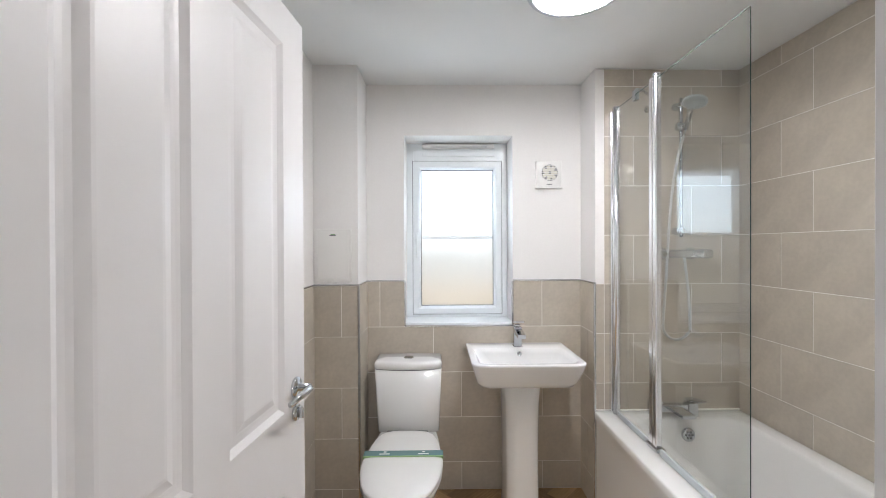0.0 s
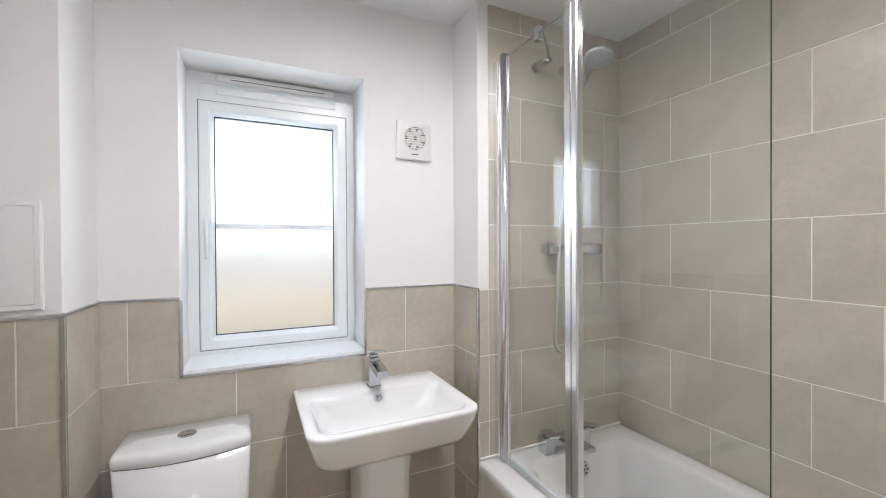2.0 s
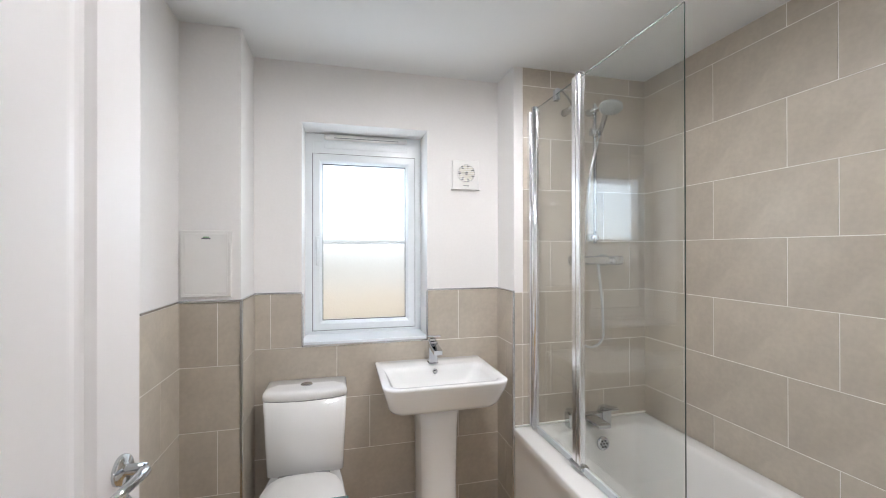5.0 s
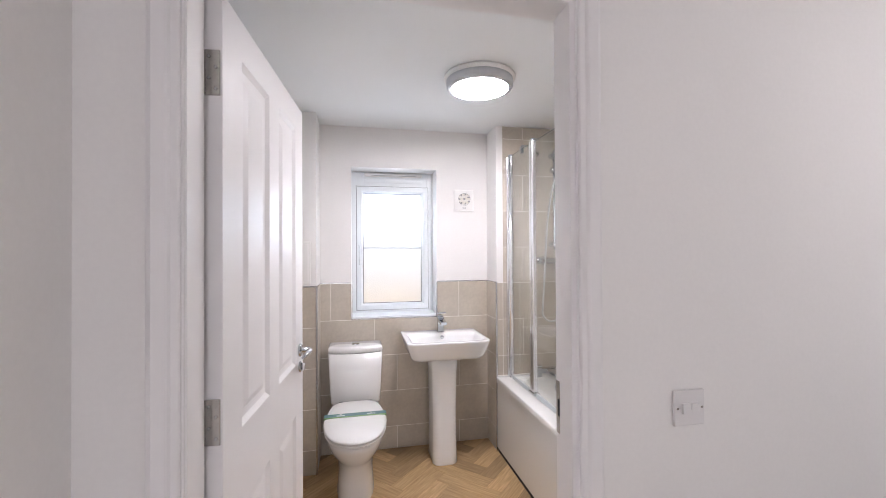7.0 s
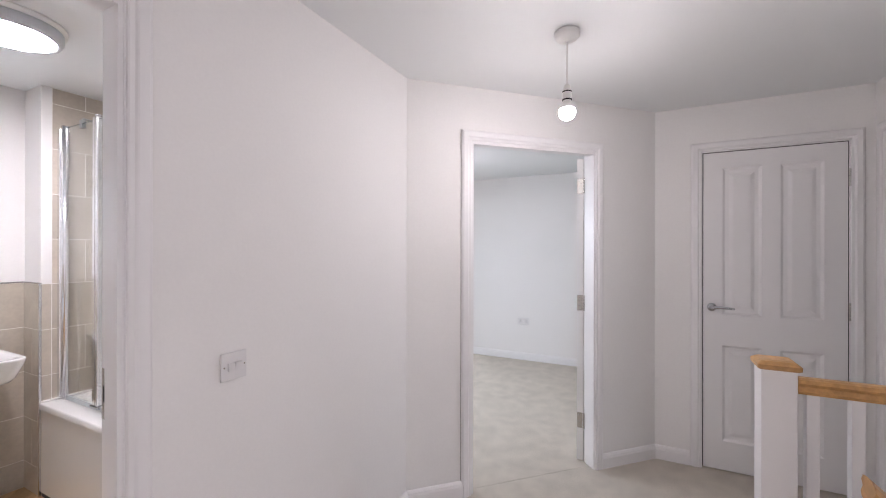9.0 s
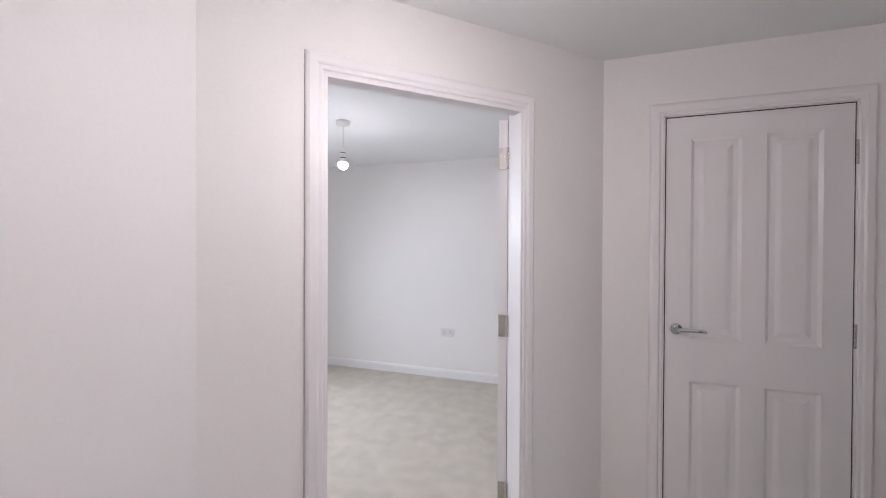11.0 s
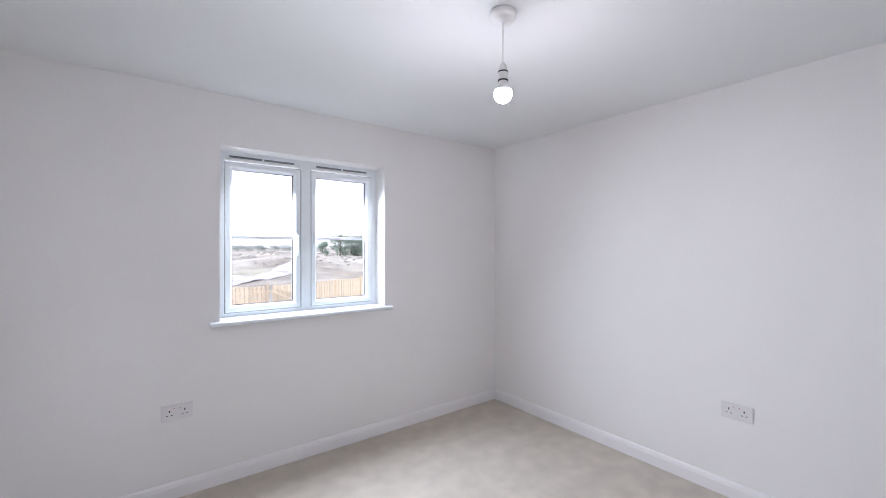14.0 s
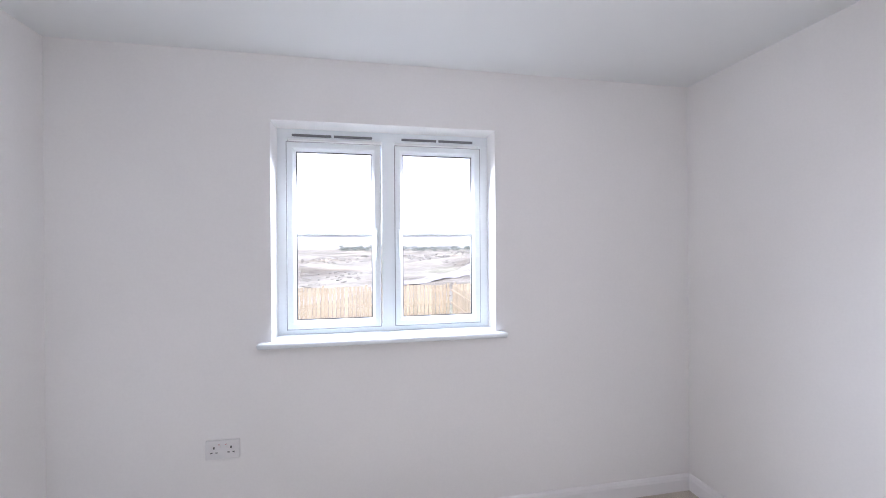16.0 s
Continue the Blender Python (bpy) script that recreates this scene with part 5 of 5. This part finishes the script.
def tiled(owner, origin, u, n, s0, s1, z_low, z_high, even, odd, hole=None):
    """Bonded tiles on a face; even and odd: where one upright joint of those rows stands, along u. n: out of the wall."""
    host = bpy.data.objects[owner]
    u, n, o = Vector(u), Vector(n), Vector((*origin, 0))
    grout = bmesh.new()
    cells = [(s0, s1, z_low, z_high)]
    if hole:
        h0, h1, hz0, hz1 = hole
        cells = [(s0, h0, z_low, z_high), (h1, s1, z_low, z_high), (h0, h1, z_low, hz0)]
    for a, b, c, d in cells:
        q = [o + u * s + n * 0.0038 + Vector((0, 0, z)) for s, z in ((a, c), (b, c), (b, d), (a, d))]
        grout.faces.new([grout.verts.new(v) for v in q])
    part("grout", grout, GROUT, host, "pale grout")
    for r, (z0, z1) in enumerate(ROWS):
        z0, z1 = max(z0, z_low), min(z1, z_high)
        if z1 - z0 < 0.015:
            continue
        first = (odd if r % 2 else even)
        k0 = math.floor((s0 - first) / PITCH)
        for k in range(k0, k0 + 8):
            a, b = max(first + k * PITCH, s0), min(first + (k + 1) * PITCH, s1)
            if b - a < 0.012:
                continue
            pieces = [(a, b, z0, z1)]
            if hole and b > hole[0] and a < hole[1] and z1 > hole[2] + 0.02:
                pieces = [(a, min(b, hole[0]), z0, z1), (max(a, hole[1]), b, z0, z1)]
                if z0 < hole[2] - 0.02:
                    pieces.append((max(a, hole[0]), min(b, hole[1]), z0, hole[2]))
            for pa, pb, pz0, pz1 in pieces:
                if pb - pa < 0.012:
                    continue
                w, h = pb - pa - JOINT, pz1 - pz0 - JOINT
                key = (round(w, 3), round(h, 3), round(n.x, 2), round(n.y, 2))
                if key not in tile_meshes:
                    b_ = bmesh.new()
                    c = 0.0008
                    back = [(-w / 2, 0.0, -h / 2), (w / 2, 0.0, -h / 2), (w / 2, 0.0, h / 2), (-w / 2, 0.0, h / 2)]
                    mid = [(x, PROUD - c, z) for x, _, z in back]
                    top = [(x - math.copysign(c, x), PROUD, z - math.copysign(c, z)) for x, _, z in back]
                    rows = [[b_.verts.new(u * x + n * y + Vector((0, 0, z))) for x, y, z in ring] for ring in (back, mid, top)]
                    for p_, q_ in zip(rows, rows[1:]):
                        for i in range(4):
                            b_.faces.new((p_[i], p_[(i + 1) % 4], q_[(i + 1) % 4], q_[i]))
                    b_.faces.new(rows[2])
                    bmesh.ops.recalc_face_normals(b_, faces=b_.faces)
                    m_ = bpy.data.meshes.new("tile")
                    b_.to_mesh(m_)
                    b_.free()
                    m_.materials.append(TILE)
                    tile_meshes[key] = m_
                ob = new("tile", tile_meshes[key])
                ob.parent = host
                ob.location = o + u * ((pa + pb) / 2) + Vector((0, 0, (pz0 + pz1) / 2))


tiled("wall_bathroom_north", (0, NB), (1, 0, 0), (0, -1, 0), -0.416, 0.80, 0.0, TRIM_TOP, -0.342, -0.041, (BW[0], BW[1], BW[2] - 0.012, 1.5))
tiled("wall_pipe_boxing", (0, 1.947), (1, 0, 0), (0, -1, 0), -0.64, -0.416, 0.0, TRIM_TOP, -0.50, -0.30)
tiled("wall_pipe_boxing", (-0.416, 0), (0, 1, 0), (1, 0, 0), 1.947, NB, 0.0, TRIM_TOP, 1.70, 1.80)
tiled("wall_bathroom_west", (-0.64, 0), (0, 1, 0), (1, 0, 0), 0.30, 1.947, 0.0, TRIM_TOP, 1.47, 1.776)
tiled("wall_bath_pier", (0.80, 0), (0, 1, 0), (-1, 0, 0), 1.989, NB, 0.0, TRIM_TOP, 1.80, 2.085)
tiled("wall_bath_pier", (0, 1.989), (1, 0, 0), (0, -1, 0), 0.80, 0.845, 0.0, TRIM_TOP, 0.40, 0.40)
tiled("wall_bath_pier", (0, 1.989), (1, 0, 0), (0, -1, 0), 0.845, 1.556, 0.50, H - 0.002, 1.30, 0.998)
tiled("wall_bathroom_east", (1.556, 0), (0, 1, 0), (-1, 0, 0), 0.223, 1.989, 0.50, H - 0.002, 1.573, 1.731)

PLANK_W, PLANK_L = 0.098, 0.392
WOOD = bpy.data.materials.new("oak_plank")
WOOD.use_nodes = True
nt = WOOD.node_tree
bsdf = nt.nodes["Principled BSDF"]
bsdf.inputs["Roughness"].default_value = 0.42
tc, info, mapn, grain, ramp, hue = [nt.nodes.new("ShaderNode" + k) for k in ("TexCoord", "ObjectInfo", "Mapping", "TexNoise", "ValToRGB", "HueSaturation")]
mapn.inputs["Scale"].default_value = (5.0, 60.0, 5.0)
grain.inputs["Scale"].default_value, grain.inputs["Detail"].default_value = 1.6, 6
ramp.color_ramp.elements[0].position, ramp.color_ramp.elements[0].color = 0.28, (0.38, 0.24, 0.11, 1)
ramp.color_ramp.elements[1].position, ramp.color_ramp.elements[1].color = 0.72, (0.58, 0.40, 0.21, 1)
shift = nt.nodes.new("ShaderNodeVectorMath")
shift.operation = "ADD"
spread = nt.nodes.new("ShaderNodeVectorMath")
spread.operation = "SCALE"
spread.inputs[0].default_value = (7.0, 13.0, 3.0)
nt.links.new(info.outputs["Random"], spread.inputs["Scale"])
nt.links.new(tc.outputs["Object"], shift.inputs[0])
nt.links.new(spread.outputs[0], shift.inputs[1])
nt.links.new(shift.outputs[0], mapn.inputs["Vector"])
nt.links.new(mapn.outputs[0], grain.inputs["Vector"])
nt.links.new(grain.outputs["Fac"], ramp.inputs[0])
tone = nt.nodes.new("ShaderNodeMapRange")
tone.inputs[3].default_value, tone.inputs[4].default_value = 0.68, 1.30
nt.links.new(info.outputs["Random"], tone.inputs[0])
nt.links.new(ramp.outputs[0], hue.inputs["Color"])
nt.links.new(tone.outputs[0], hue.inputs["Value"])
nt.links.new(hue.outputs[0], bsdf.inputs["Base Color"])

floor_host = bpy.data.objects["floor_bathroom"]
X0, X1, Y0, Y1 = -0.638, 0.83, 0.172, 2.190


def plank_mesh():
    b_ = box(0.0004, 0.0004, -0.006, PLANK_L - 0.0004, PLANK_W - 0.0004, 0.0015, 0.0008, seg=1)
    bmesh.ops.recalc_face_normals(b_, faces=b_.faces)
    m_ = bpy.data.meshes.new("plank")
    b_.to_mesh(m_)
    b_.free()
    m_.materials.append(WOOD)
    return m_


whole = plank_mesh()
for j in range(-30, 30):
    for nrep in range(-6, 7):
        for vertical in (False, True):
            a, b = (j + 8 * nrep) * PLANK_W, j * PLANK_W
            local = Matrix.Translation((a, b, 0))
            if vertical:
                local = Matrix.Translation((a + PLANK_W, b + PLANK_W, 0)) @ Matrix.Rotation(radians(90), 4, "Z")
            m = Matrix.Translation((0.10, 1.10, 0)) @ Matrix.Rotation(radians(45), 4, "Z") @ local
            cs = [m @ Vector(q) for q in ((0, 0, 0), (PLANK_L, 0, 0), (PLANK_L, PLANK_W, 0), (0, PLANK_W, 0))]
            xs_, ys_ = [c.x for c in cs], [c.y for c in cs]
            if max(xs_) < X0 or min(xs_) > X1 or max(ys_) < Y0 or min(ys_) > Y1:
                continue
            data = whole
            if min(xs_) < X0 or max(xs_) > X1 or min(ys_) < Y0 or max(ys_) > Y1:
                b_ = bmesh.new()
                b_.from_mesh(whole)
                inv = m.inverted()
                for p_, d_ in (((X0, 0, 0), (-1, 0, 0)), ((X1, 0, 0), (1, 0, 0)), ((0, Y0, 0), (0, -1, 0)), ((0, Y1, 0), (0, 1, 0))):
                    bmesh.ops.bisect_plane(b_, geom=b_.verts[:] + b_.edges[:] + b_.faces[:], plane_co=inv @ Vector(p_), plane_no=inv.to_3x3() @ Vector(d_), clear_outer=True)
                if len(b_.faces) < 3:
                    b_.free()
                    continue
                data = bpy.data.meshes.new("plank")
                b_.to_mesh(data)
                b_.free()
                data.materials.append(WOOD)
            ob = new("plank", data)
            ob.parent = floor_host
            ob.matrix_basis = m
